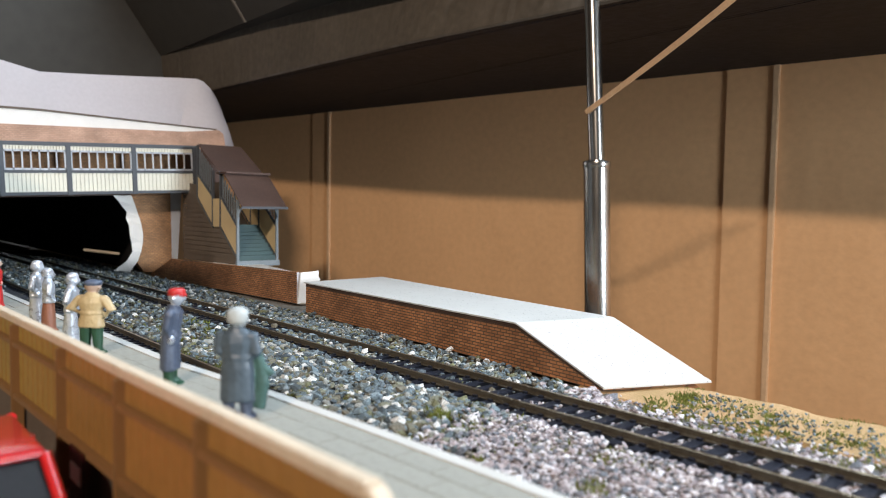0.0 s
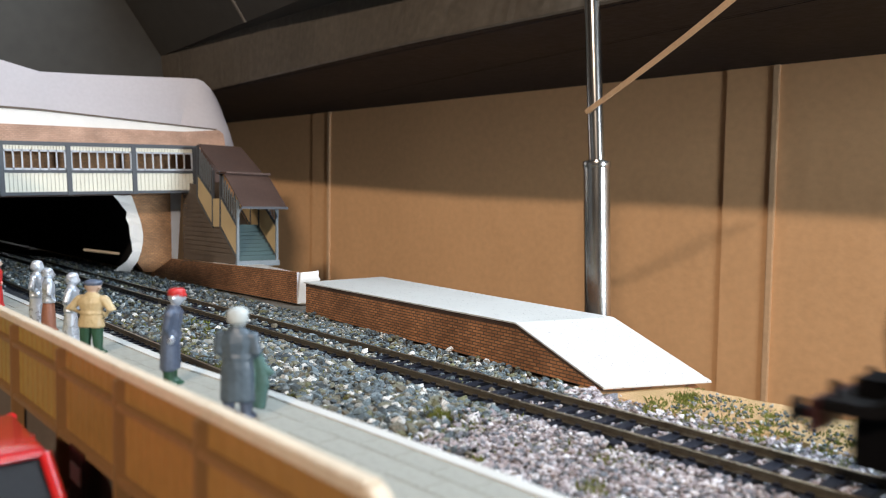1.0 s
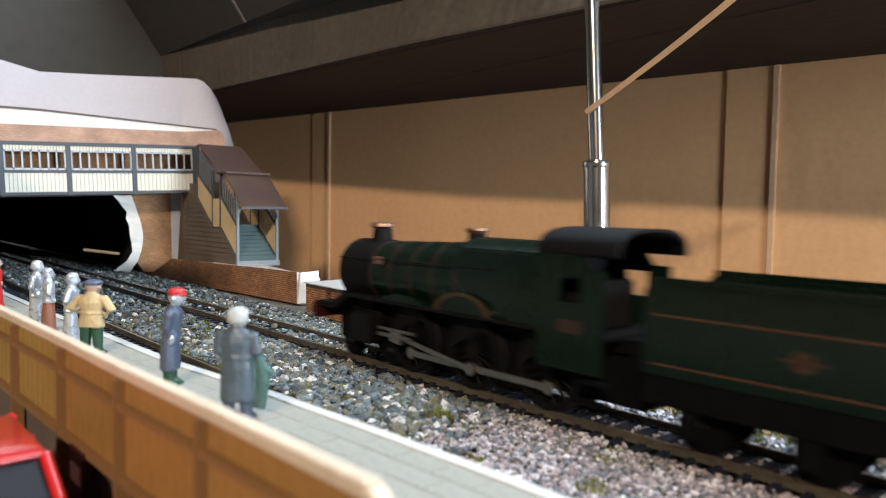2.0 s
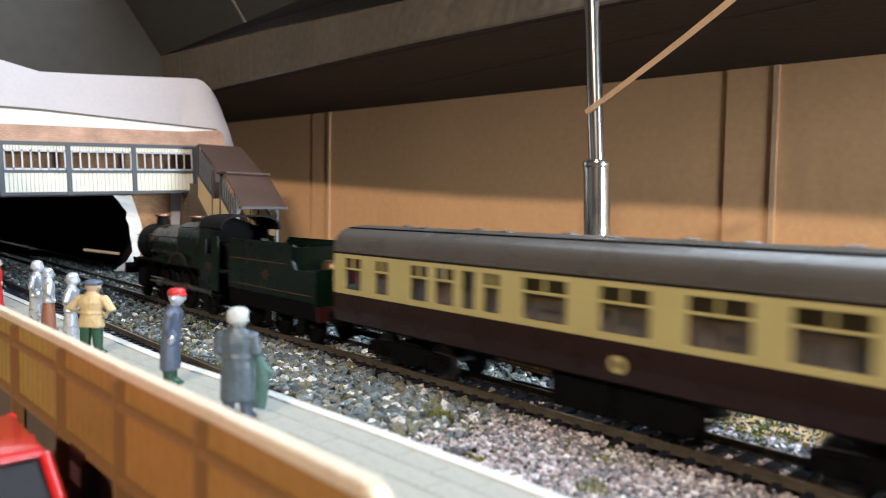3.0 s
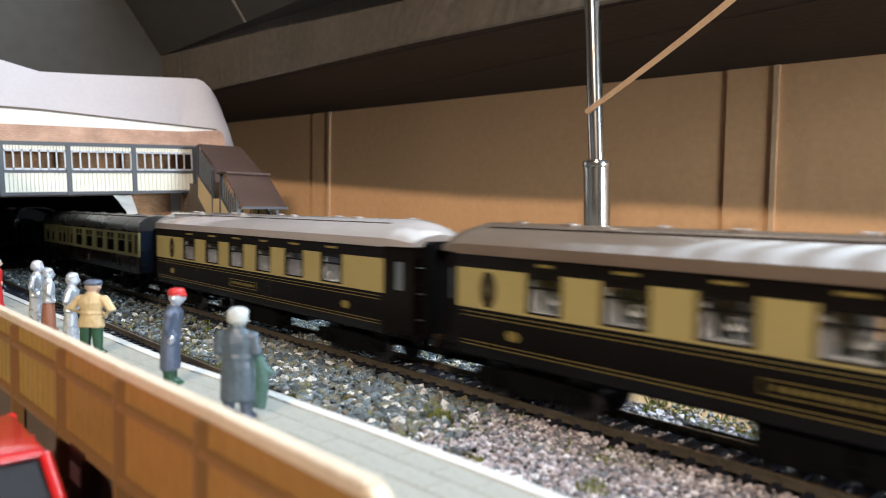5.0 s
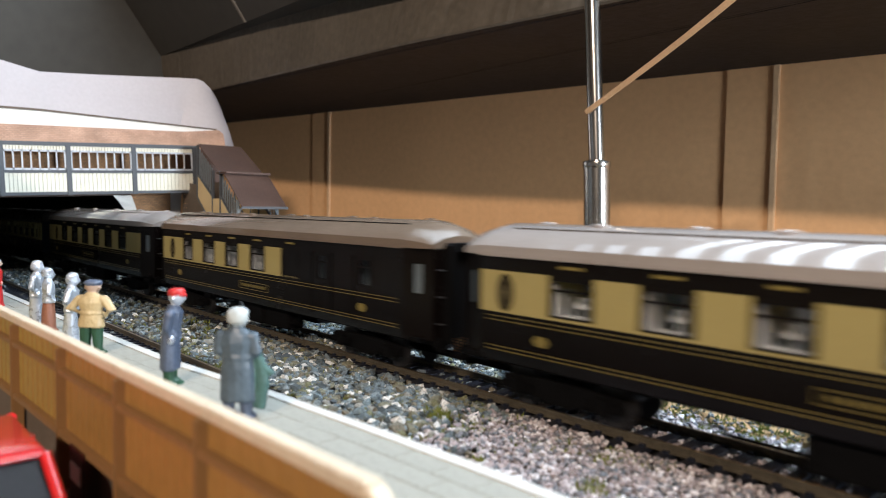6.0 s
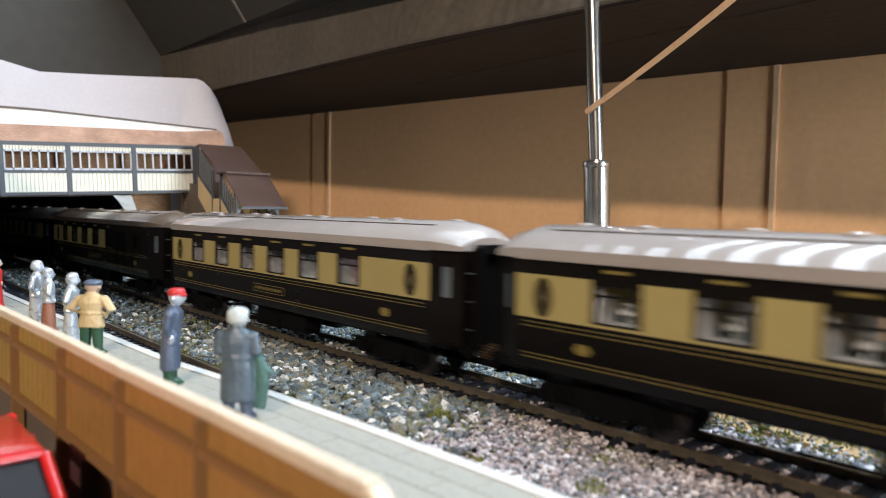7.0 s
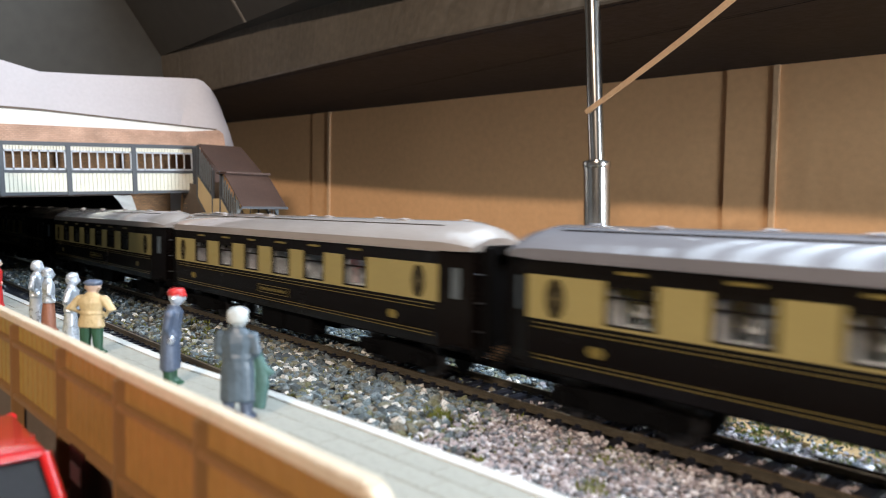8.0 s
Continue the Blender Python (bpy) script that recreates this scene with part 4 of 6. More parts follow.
def coach_common(t, length, half, zlow, x_in, mat_end, gutter, top, seats):
    """Floor, seats, underframe, bogies, couplings and wheels."""
    bm = NB()
    box(bm, x_in, length - x_in, -half + 1, half - 1, zlow - 0.5, zlow + 1.0)
    part("floor_pan", bm, M_FRAME, t)
    bm = NB()
    box(bm, 66, length - 66, -13, -10, zlow - 1.6, zlow - 0.5)
    box(bm, 66, length - 66, 10, 13, zlow - 1.6, zlow - 0.5)
    part("solebar", bm, M_FRAME, t)
    for x0, x1, y0, y1, z0 in ((116, 138, -14, -4, 4.0), (140, 164, -14, -5, 4.4), (118, 160, 5, 14, 5)):
        bm = NB()
        box(bm, x0, x1, y0, y1, z0, zlow)
        part("battery_box", bm, M_FRAME, t, bevel=0.4)
    for y in (-12.5, 12.5):
        bm = NB()
        for xa, xb, za, zb in ((84, 98, zlow, 7.5), (98, 166, 7.5, 7.5), (166, 178, 7.5, zlow)):
            rod(bm, (xa, y, za), (xb, y, zb), 0.5, 6)
        part("truss_rod", bm, M_FRAME, t)
    bogie(t, 44)
    bogie(t, length - 44)
    for xc in (44, length - 44):
        for e in (-17, 17):
            wheelset(t, xc + e, 6.4)
    for s, x in ((-1, x_in), (1, length - x_in)):
        bm = NB()
        xs = sorted((x - s * 20, x + s * (8 + x_in)))
        box(bm, *xs, -1.5, 1.5, 6.5, 8.5)
        box(bm, x + s * (6 + x_in) - 1, x + s * (6 + x_in) + 1, -4, 4, 6, 9)
        part("coupling", bm, M_FRAME, t, bevel=0.3)
        for y in (-11, 11):
            bm = NB()
            rod(bm, (x, y, 13), (x + s * 5, y, 13), 1.0, 8)
            rod(bm, (x + s * 5, y, 13), (x + s * 6, y, 13), 2.6, 12)
            part("buffer", bm, M_FRAME, t)
    n = int((length - 60) / 26) if seats is M_SEATD else 0
    for k in range(n):
        x = 34 + k * (length - 68) / (n - 1)
        for y0, y1 in ((-half + 2.5, -4.5), (4.5, half - 2.5)):
            bm = NB()
            box(bm, x - 5, x - 3, y0, y1, zlow + 1, zlow + 19)
            box(bm, x - 5, x + 5, y0, y1, zlow + 1, zlow + 9)
            box(bm, x + 3, x + 5, y0, y1, zlow + 1, zlow + 19)
            part("seat", bm, seats, t, bevel=0.6)


def vault(half, board=0.3, n=16):
    """Outline of a shallow vault that rises from an upright board."""
    rise, span = 1 - board, 0.985
    out = [(-half, 0.0)]
    a = 2 * math.atan(0.4)
    for k in range(n + 1):
        u = -a + 2 * a * k / n
        out.append((half * span * math.sin(u) / math.sin(a), board + rise * (math.cos(u) - math.cos(a)) / (1 - math.cos(a))))
    return out + [(half, 0.0)]


def roof_part(t, x0, x1, half, z0, z1, mat, label, dome, ribs):
    bm = NB()
    rings = []
    prof = vault(half) if dome else arch(half, 0, 1)
    stations = [(x0, 0.76, 0.45), (x0 + dome * 0.35, 0.92, 0.80), (x0 + dome, 1, 1), (x1 - dome, 1, 1), (x1 - dome * 0.35, 0.92, 0.80), (x1, 0.76, 0.45)] if dome else [(x0, 1, 1), (x1, 1, 1)]
    for x, wy, wz in stations:
        rings.append([bm.verts.new((x, y * wy, z0 + (z1 - z0) * z * wz)) for y, z in prof])
    for a, b in zip(rings, rings[1:]):
        for k in range(len(prof) - 1):
            bm.faces.new((a[k], a[k + 1], b[k + 1], b[k]))
        bm.faces.new((a[0], b[0], b[-1], a[-1]))
    bm.faces.new(rings[0])
    bm.faces.new(rings[-1][::-1])
    r = part("roof", bm, mat, t, label, smooth=True)
    d = dome or 1
    for s in (-1, 1):
        bm = NB()
        ys = sorted((s * (half - 0.2), s * (half + 0.5)))
        box(bm, x0 + d, x1 - d, *ys, z0 - 0.3, z0 + 0.5)
        part("gutter", bm, mat, r)
        bm = NB()
        y = s * half * (0.5 if dome else 0.60)
        zz = z0 + (z1 - z0) * (0.83 if dome else (1 - 0.6 ** (2 / 0.75)) ** 0.36)
        box(bm, x0 + d * 1.5, x1 - d * 1.5, y - 0.4, y + 0.4, zz - 0.3, zz + 0.35)
        part("rain_strip", bm, M_FRAME if mat is not M_ROOFW else M_ROOFG, r)
    for k in range(ribs):
        x = x0 + 22 + k * (x1 - x0 - 44) / max(1, ribs - 1)
        bm = NB()
        y = -4 if k % 2 else 4
        zt = z1 - 0.5
        tube(bm, [((x, y, zt - 0.8), (0, 0, 1), 2.6, 1.8), ((x, y, zt + 0.7), (0, 0, 1), 2.6, 1.8), ((x, y, zt + 1.1), (0, 0, 1), 1.5, 1.0)], 12)
        part("ventilator", bm, mat, r)
    return r


def end_wall(t, x, s, half, z0, z1, mat, door):
    """Coach end with corridor connection and a window each side; s is the outward side."""
    xs = sorted((x - s * 1.2, x))
    bm = NB()
    box(bm, *xs, -half, half, z0, z1)
    part("end_wall", bm, mat, t, bevel=0.5)
    bm = NB()
    xo = sorted((x, x + s * 5))
    prism(bm, [(-8, z0 - 1), (-6.4, z0 - 1), (-6.4, z1 - 1), (6.4, z1 - 1), (6.4, z0 - 1), (8, z0 - 1), (8, z1 + 1), (6.5, z1 + 2), (-6.5, z1 + 2), (-8, z1 + 1)], "x", *xo)
    cc = part("corridor_connection", bm, M_FRAME, t)
    bm = NB()
    box(bm, *sorted((x + s * 0.2, x + s * 1)), -6.3, 6.3, z0, z1 - 1.1)
    part("corridor_door", bm, M_FRAME, cc)
    for y in (-half + 2.2, half - 2.2):
        bm = NB()
        for k in range(3):
            z = z0 + 6 + k * 10
            rod(bm, (x + s * 0.1, y - 1.4, z), (x + s * 1.2, y + 1.4, z), 0.35, 6)
        part("handrail", bm, M_WHEEL, t)


def main_line_coach(t):
    """Cream and chocolate coach with a dark roof."""
    L, half, zl, zm, zg, zt = 259, 17.6, 15.6, 27.2, 44.8, 55.2
    coach_common(t, L, half, zl, 0, M_NAVY, zg, zt, M_SEATD)
    wins = [(8, 19.5), (29, 37.5), (51, 61), (65, 75), (79, 85.5), (89.5, 97), (107, 124.5), (136, 152.5), (163, 180), (189, 206), (214, 230.5), (236.5, 245), (250, 255.8)]
    for s in (-1, 1):
        y0, y1 = sorted((s * half, s * (half - 1)))
        bm = NB()
        # lower side, tucked in towards the sill
        o = s * (half + 0.05)
        prism(bm, [(o, zm), (s * (half - 1), zm), (s * (half - 1.6), zl), (s * (half - 0.7), zl), (s * (half - 0.1), zl + 5)], "x", 0, L)
        part("lower_side", bm, M_MAROON, t, "chocolate brown lower panel")
        bm = NB()
        holes = [(a, b, 29.2, 42.0) for a, b in wins]
        panel(bm, 0, L, zm, 43.6, y0, y1, holes)
        part("upper_side", bm, M_CREAM, t, "cream window band")
        bm = NB()
        box(bm, 0, L, y0, y1, 43.6, zg)
        part("cantrail", bm, M_MAROON, t)
        for a, b in wins:
            w = new("window")
            w.empty_display_size = 0.003
            w.parent = t
            bm = NB()
            yg = s * (half - 0.7)
            box(bm, a - 0.1, b + 0.1, yg - 0.15, yg + 0.15, 29.1, 42.1)
            part("pane", bm, M_GLASS, w).visible_shadow = False
            if b - a > 7:
                bm = NB()
                ya, yb = sorted((s * (half - 0.9), s * (half + 0.15)))
                box(bm, a, b, ya, yb, 37.4, 38.1)
                box(bm, (a + b) / 2 - 0.3, (a + b) / 2 + 0.3, ya, yb, 38.1, 42.0)
                part("vent_frame", bm, M_CREAM, w)
        bm = NB()
        rod(bm, (143, s * half, 20.8), (143, s * (half + 0.25), 20.8), 2.6, 20)
        rod(bm, (143, s * half, 20.8), (143, s * (half + 0.3), 20.8), 1.2, 12, 1)
        part("crest", bm, [M_CREAM, M_BUFRED], t, "small round cream and red crest")
    bm = NB()
    box(bm, 2, L - 2, -7, -6, zl + 1, zg)
    part("corridor_partition", bm, M_SEATD, t, "dark brown inner partition")
    roof_part(t, 0, L, half + 0.2, zg, zt, M_ROOFG, "glossy grey brown curved roof", 0, 11)
    for x, s in ((0, -1), (L, 1)):
        end_wall(t, x, s, half - 0.4, zl, zg, M_NAVY, False)
        bm = NB()
        prism(bm, [(y * 0.985, z - 0.2) for y, z in arch(half, zg, zt)], "x", *sorted((x, x - s * 1.5)))
        part("end_tympanum", bm, M_NAVY, t)


VEST = 14.0
SALOON = [(29, 45.5), (60.5, 77), (91, 106), (119.8, 136.6), (149.5, 166.4), (181.4, 198)]


def parlour_coach(t, wins, roof, roof_label, crest_at, brown_from=None, extra=()):
    """Umber and old gold saloon with tapered vestibule ends. wins count from the leading panel end."""
    P, half, zl, zb, zt_, zg, zr = 241.6, 17.5, 14.2, 30.0, 43.4, 48.2, 58.4
    L = P + 2 * VEST
    x0, x1 = VEST, VEST + P
    coach_common(t, L, half, zl, VEST - 9, M_UMBER, zg, zr, M_SEAT)
    wins = [(a + x0, b + x0) for a, b in wins]
    xtra = [(a + x0, b + x0) for a, b in extra]
    xg = x1 if brown_from is None else brown_from + x0
    for s in (-1, 1):
        y0, y1 = sorted((s * half, s * (half - 1)))
        bm = NB()
        prism(bm, [(s * half, zb), (s * (half - 1), zb), (s * (half - 1.5), zl), (s * (half - 0.6), zl), (s * half, zl + 5)], "x", x0, x1)
        part("lower_side", bm, M_UMBER, t, "dark umber lower panel")
        bm = NB()
        panel(bm, x0, xg, zb, zt_, y0, y1, [(a, b, zb + 0.9, zt_ - 0.1) for a, b in wins])
        part("window_band", bm, M_GOLDEN, t, "old gold window band")
        if xg < x1:
            bm = NB()
            panel(bm, xg, x1, zb, zt_, y0, y1, [(a, b, zb + 2, zt_ - 1) for a, b in xtra])
            part("guard_side", bm, M_UMBER, t, "plain umber luggage end")
            for xd in (xg + 28, xg + 44, xg + 60):
                bm = NB()
                ya, yb = sorted((s * half, s * (half + 0.3)))
                box(bm, xd - 0.25, xd + 0.25, ya, yb, zl + 2, zt_)
                part("door_edge", bm, M_FRAME, t)
        bm = NB()
        box(bm, x0, x1, y0, y1, zt_, zg)
        part("cantrail", bm, M_UMBER, t, "umber name band")
        for a, b in wins + xtra:
            w = new("window")
            w.empty_display_size = 0.003
            w.parent = t
            bm = NB()
            yg = s * (half - 0.6)
            box(bm, a - 0.1, b + 0.1, yg - 0.15, yg + 0.15, zb + 0.8, zt_)
            part("pane", bm, M_GLASS, w).visible_shadow = False
            bm = NB()
            ya, yb = sorted((s * (half - 0.95), s * (half + 0.2)))
            box(bm, a, a + 1.1, ya, yb, zb + 0.9, zt_)
            box(bm, b - 1.1, b, ya, yb, zb + 0.9, zt_)
            box(bm, a, b, ya, yb, zt_ - 1.6, zt_)
            box(bm, a, b, ya, yb, zt_ - 4.6, zt_ - 4.0)
            box(bm, a, b, ya, yb, zb + 0.9, zb + 1.4)
            part("window_frame", bm, M_UMBER, w)
            if (a, b) in wins:
                for xa, xb in ((a - 0.2, a + 1.9), (b - 1.9, b + 0.2)):
                    bm = NB()
                    yc = s * (half - 1.6)
                    box(bm, xa, xb, yc - 0.2, yc + 0.2, zb + 0.6, zt_)
                    part("curtain", bm, M_SEAT, w, "pale grey curtain")
                mid = (a + b) / 2
                bm = NB()
                yc = s * (half - 6)
                box(bm, mid - 5, mid + 4, *sorted((yc, s * (half - 1.6))), zb + 0.2, zb + 1.5)
                rod(bm, (mid, yc, zb + 1.5), (mid, yc, zb + 4), 0.5, 8)
                tube(bm, [((mid, yc, zb + 4), (0, 0, 1), 2.4, 2.4), ((mid, yc, zb + 7), (0, 0, 1), 1.5, 1.5)], 12)
                part("table", bm, M_SEAT, w, "pale table with a small shaded lamp")
                for xa in (a - 3, b + 1):
                    bm = NB()
                    box(bm, xa, xa + 3.4, *sorted((s * 5, s * (half - 2.6))), zl + 1, zb + 8.6)
                    part("seat", bm, M_SEAT, w, "pale grey seat", 0.6)
                bm = NB()
                ya, yb = sorted((s * half, s * (half + 0.12)))
                box(bm, a + 4, b - 4, ya, yb, 45.5, 46.4)
                part("letter_bar", bm, M_GOLD, w, "illegible gold lettering")
        for z in (28.7, 27.4, 19.0, 17.8):
            bm = NB()
            ya, yb = sorted((s * (half - 0.4 if z < 19.5 else half), s * (half + 0.12)))
            box(bm, x0 + 3, x1 - 3, ya, yb, z - 0.1, z + 0.1)
            part("gold_line", bm, M_GOLD, t)
        bm = NB()
        ya, yb = sorted((s * half, s * (half + 0.15)))
        mid = x0 + 121
        box(bm, mid - 15, mid + 15, ya, yb, 24.5, 24.7)
        box(bm, mid - 15, mid + 15, ya, yb, 20.9, 21.1)
        box(bm, mid - 15, mid - 14.8, ya, yb, 21.1, 24.5)
        box(bm, mid + 14.8, mid + 15, ya, yb, 21.1, 24.5)
        for k in range(10):
            box(bm, mid - 12 + k * 2.5, mid - 10.8 + k * 2.5, ya, yb, 22.1, 23.5)
        part("name_bar", bm, M_GOLD, t, "illegible gold name in a gold frame")
        for xc in crest_at:
            bm = NB()
            xx, zz = x0 + xc, 36.6
            for r0, r1, k0 in ((1.0, 0.8, 0), (0.55, 0.4, 0)):
                n = 24
                pa = [((xx + 3.6 * r0 * math.cos(2 * math.pi * k / n)), (zz + 6 * r0 * math.sin(2 * math.pi * k / n))) for k in range(n)]
                pb = [((xx + 3.6 * r1 * math.cos(2 * math.pi * k / n)), (zz + 6 * r1 * math.sin(2 * math.pi * k / n))) for k in range(n)]
                oy = s * (half + 0.14)
                va = [bm.verts.new((p[0], oy, p[1])) for p in pa]
                vb = [bm.verts.new((p[0], oy, p[1])) for p in pb]
                vc = [bm.verts.new((p[0], s * half, p[1])) for p in pa]
                for k in range(n):
                    j = (k + 1) % n
                    bm.faces.new((va[k], va[j], vb[j], vb[k]))
                    bm.faces.new((va[k], vc[k], vc[j], va[j]))
            for dz in (-4.2, -2.7, -1.2, 1.2, 2.7, 4.2):
                for dx in (-1.3, 1.3):
                    ring(bm, xx + dx * (1 - abs(dz) * 0.1), zz + dz, 0.5, 0.85, *sorted((s * half, s * (half + 0.15))), 10)
            cr = part("oval_crest", bm, M_UMBER, t, "dark oval scrollwork crest")
            bm = NB()
            prism(bm, [(xx + 3.3 * math.cos(2 * math.pi * k / 24), zz + 5.6 * math.sin(2 * math.pi * k / 24)) for k in range(24)], "y", *sorted((s * half, s * (half + 0.06))))
            part("crest_ground", bm, M_CREST, cr)
        for xc in (26.3, 215.2):
            bm = NB()
            prism(bm, [(x0 + xc - 3.0, 22.8), (x0 + xc - 1.6, 21.2), (x0 + xc + 1.6, 21.2), (x0 + xc + 3.0, 22.8), (x0 + xc + 1.6, 24.4), (x0 + xc - 1.6, 24.4)], "y", ya, yb)
            part("gold_badge", bm, M_GOLD, t)
        # tapered vestibules with a door
        for e, xa, xb in ((-1, x0, 0.0), (1, x1, L)):
            bm = NB()
            pts = [(xa, s * half), (xb - e * 2, s * 12.6), (xb - e * 2, s * 11.6), (xa, s * (half - 1.0))]
            prism(bm, pts, "z", zl, zb + 1.5)
            part("vestibule_side", bm, M_UMBER, t)
            bm = NB()
            prism(bm, pts, "z", zt_ - 1, zg)
            part("door_header", bm, M_UMBER, t)
            for f0, f1 in ((0, 0.36), (0.66, 1)):
                bm = NB()
                q = [(xa + (pts[1][0] - xa) * f, s * (half + (12.6 - half) * f)) for f in (f0, f1)]
                prism(bm, [q[0], q[1], (q[1][0], q[1][1] - s), (q[0][0], q[0][1] - s)], "z", zb + 1.5, zt_ - 1)
                part("door_post", bm, M_UMBER, t)
            bm = NB()
            q = [(xa + (pts[1][0] - xa) * f, s * (half + (12.6 - half) * f - 0.4)) for f in (0.36, 0.66)]
            prism(bm, [q[0], q[1], (q[1][0], q[1][1] - s * 0.3), (q[0][0], q[0][1] - s * 0.3)], "z", zb + 1.5, zt_ - 1)
            part("door_pane", bm, M_DOORPANE, t, "door pane coloured grey-blue as a reflection")
    roof_part(t, 1.5, L - 1.5, half + 0.5, zg, zr, roof, roof_label, 13, 9)
    for x, s in ((2, -1), (L - 2, 1)):
        end_wall(t, x, s, 11.6, zl, zg, M_UMBER, True)


def locomotive(t):
    """Green 4-6-0 steam engine."""
    ax = 36.3
    bm = NB()
    rings = [((16.5, 0, ax), (1, 0, 0), 10, 10), ((17, 0, ax), (1, 0, 0), 13.3, 13.3), ((38, 0, ax), (1, 0, 0), 13.3, 13.3)]
    tube(bm, rings, 36)
    s = part("smokebox", bm, M_SMOKE, t, "sooty black smokebox", smooth=True)
    bm = NB()
    tube(bm, [((17, 0, ax), (-1, 0, 0), 11, 11), ((15.6, 0, ax), (-1, 0, 0), 10, 10), ((14.6, 0, ax), (-1, 0, 0), 5, 5)], 28)
    rod(bm, (15, 0, ax), (12.6, 0, ax), 0.9, 8)
    rod(bm, (13.4, 0, ax), (13.4, 3.5, ax - 3), 0.5, 6)
    part("smokebox_door", bm, M_SMOKE, s, smooth=True)
    bm = NB()
    prism(bm, [(-9, 20), (9, 20), (8, 25), (10.5, 29), (-10.5, 29), (-8, 25)], "x", 20, 36)
    part("saddle", bm, M_SMOKE, s)
    bm = NB()
    tube(bm, [((38, 0, ax), (1, 0, 0), 12.8, 12.8), ((92, 0, ax + 0.4), (1, 0, 0), 14.2, 14.2)], 36)
    part("boiler", bm, M_LGREEN, t, "dark green boiler barrel", smooth=True)
    for x in (39, 52, 65, 78, 91):
        r = 13.0 + (x - 38) / 54 * 1.3
        bm = NB()
        tube(bm, [((x - 0.7, 0, ax + 0.4 * (x - 38) / 54), (1, 0, 0), r, r), ((x + 0.7, 0, ax + 0.4 * (x - 38) / 54), (1, 0, 0), r, r)], 36)
        part("boiler_band", bm, M_BAND, t, smooth=True)
    bm = NB()
    prism(bm, [(-14.4, 26), (-14.8, 42), (-13.4, 49.3), (-9, 52.2), (0, 52.9), (9, 52.2), (13.4, 49.3), (14.8, 42), (14.4, 26)], "x", 92, 133)
    part("firebox", bm, M_LGREEN, t, "dark green square-topped firebox", 0.6, True)
    bm = NB()
    tube(bm, [((30, 0, 47.8), (0, 0, 1), 6.4, 6.4), ((30, 0, 49.6), (0, 0, 1), 4.4, 4.4), ((30, 0, 54.4), (0, 0, 1), 3.8, 3.8)], 20)
    c = part("chimney", bm, M_SMOKE, t, smooth=True)
    bm = NB()
    tube(bm, [((30, 0, 54.2), (0, 0, 1), 4.0, 4.0), ((30, 0, 55.0), (0, 0, 1), 5.4, 5.4), ((30, 0, 56.2), (0, 0, 1), 5.2, 5.2), ((30, 0, 56.8), (0, 0, 1), 4.0, 4.0)], 20)
    part("chimney_cap", bm, M_COPPER, c, "copper chimney cap", smooth=True)
    bm = NB()
    tube(bm, [((88, 0, 48.6), (0, 0, 1), 5.6, 5.6), ((88, 0, 50.6), (0, 0, 1), 3.8, 3.8), ((88, 0, 54), (0, 0, 1), 3.2, 3.2)], 20)
    sv = part("safety_valve", bm, M_SMOKE, t, smooth=True)
    bm = NB()
    tube(bm, [((88, 0, 53.9), (0, 0, 1), 3.4, 3.4), ((88, 0, 55.2), (0, 0, 1), 4.6, 4.6), ((88, 0, 56.0), (0, 0, 1), 4.2, 4.2)], 20)
    part("bonnet_rim", bm, M_COPPER, sv, "copper rim of the safety valve bonnet", smooth=True)
    # main plates, running plate, buffer beam
    bm = NB()
    box(bm, 24, 158, -16.5, 16.5, 25.8, 27.2)
    prism(bm, [(4, 19.5), (16, 19.5), (27, 25.6), (27, 27.2), (23, 27.2), (14, 22), (4, 22)], "y", -15.5, 15.5)
    part("running_plate", bm, M_SMOKE, t, bevel=0.3)
    bm = NB()
    box(bm, 8, 165, -6, 6, 6, 26)
    box(bm, 44, 160, -8, 8, 22, 26)
    part("frames", bm, M_FRAME, t)
    bm = NB()
    box(bm, 2.5, 4.2, -17, 17, 14.5, 21.8)
    part("buffer_beam", bm, M_BUFRED, t, "dull red buffer beam", 0.2)
    for y in (-11.5, 11.5):
        bm = NB()
        rod(bm, (4, y, 17.5), (-1.5, y, 17.5), 1.4, 12)
        rod(bm, (-1.5, y, 17.5), (-2.6, y, 17.5), 3.2, 18)
        part("buffer", bm, M_SMOKE, t)
        bm = NB()
        rod(bm, (6, y, 21.5), (6, y, 24.5), 0.6, 8)
        ball(bm, (6, y, 25), 1.0, 1.0, 1.2)
        part("lamp_iron", bm, M_SMOKE, t)
    for s in (-1, 1):
        bm = NB()
        ys = sorted((s * 9.5, s * 17.2))
        prism(bm, [(31, 8.5), (45, 8.5), (46, 11), (46, 18), (44, 21), (32, 21), (30, 18), (30, 11)], "y", *ys)
        part("cylinder", bm, M_SMOKE, t, bevel=0.8)
        bm = NB()
        rod(bm, (48, s * 14.5, 13.2), (68, s * 14.5, 13.2), 0.9, 8)
        rod(bm, (48, s * 14.5, 15.6), (70, s * 14.5, 15.6), 0.7, 6)
        part("slide_bar", bm, M_ROD, t)
        for x in (63, 97, 131):
            bm = NB()
            n = 14
            ys = sorted((s * 11, s * 16))
            if x == 97:
                prism(bm, [(x + 14 * math.cos(math.pi * k / n), 26.5 + 7.6 * math.sin(math.pi * k / n)) for k in range(n + 1)], "y", *ys)
            else:
                prism(bm, [(x + 13 * math.cos(math.pi * k / n), 26.5 + 3.4 * math.sin(math.pi * k / n)) for k in range(n + 1)], "y", *ys)
            sp = part("splasher", bm, M_LGREEN, t, smooth=True)
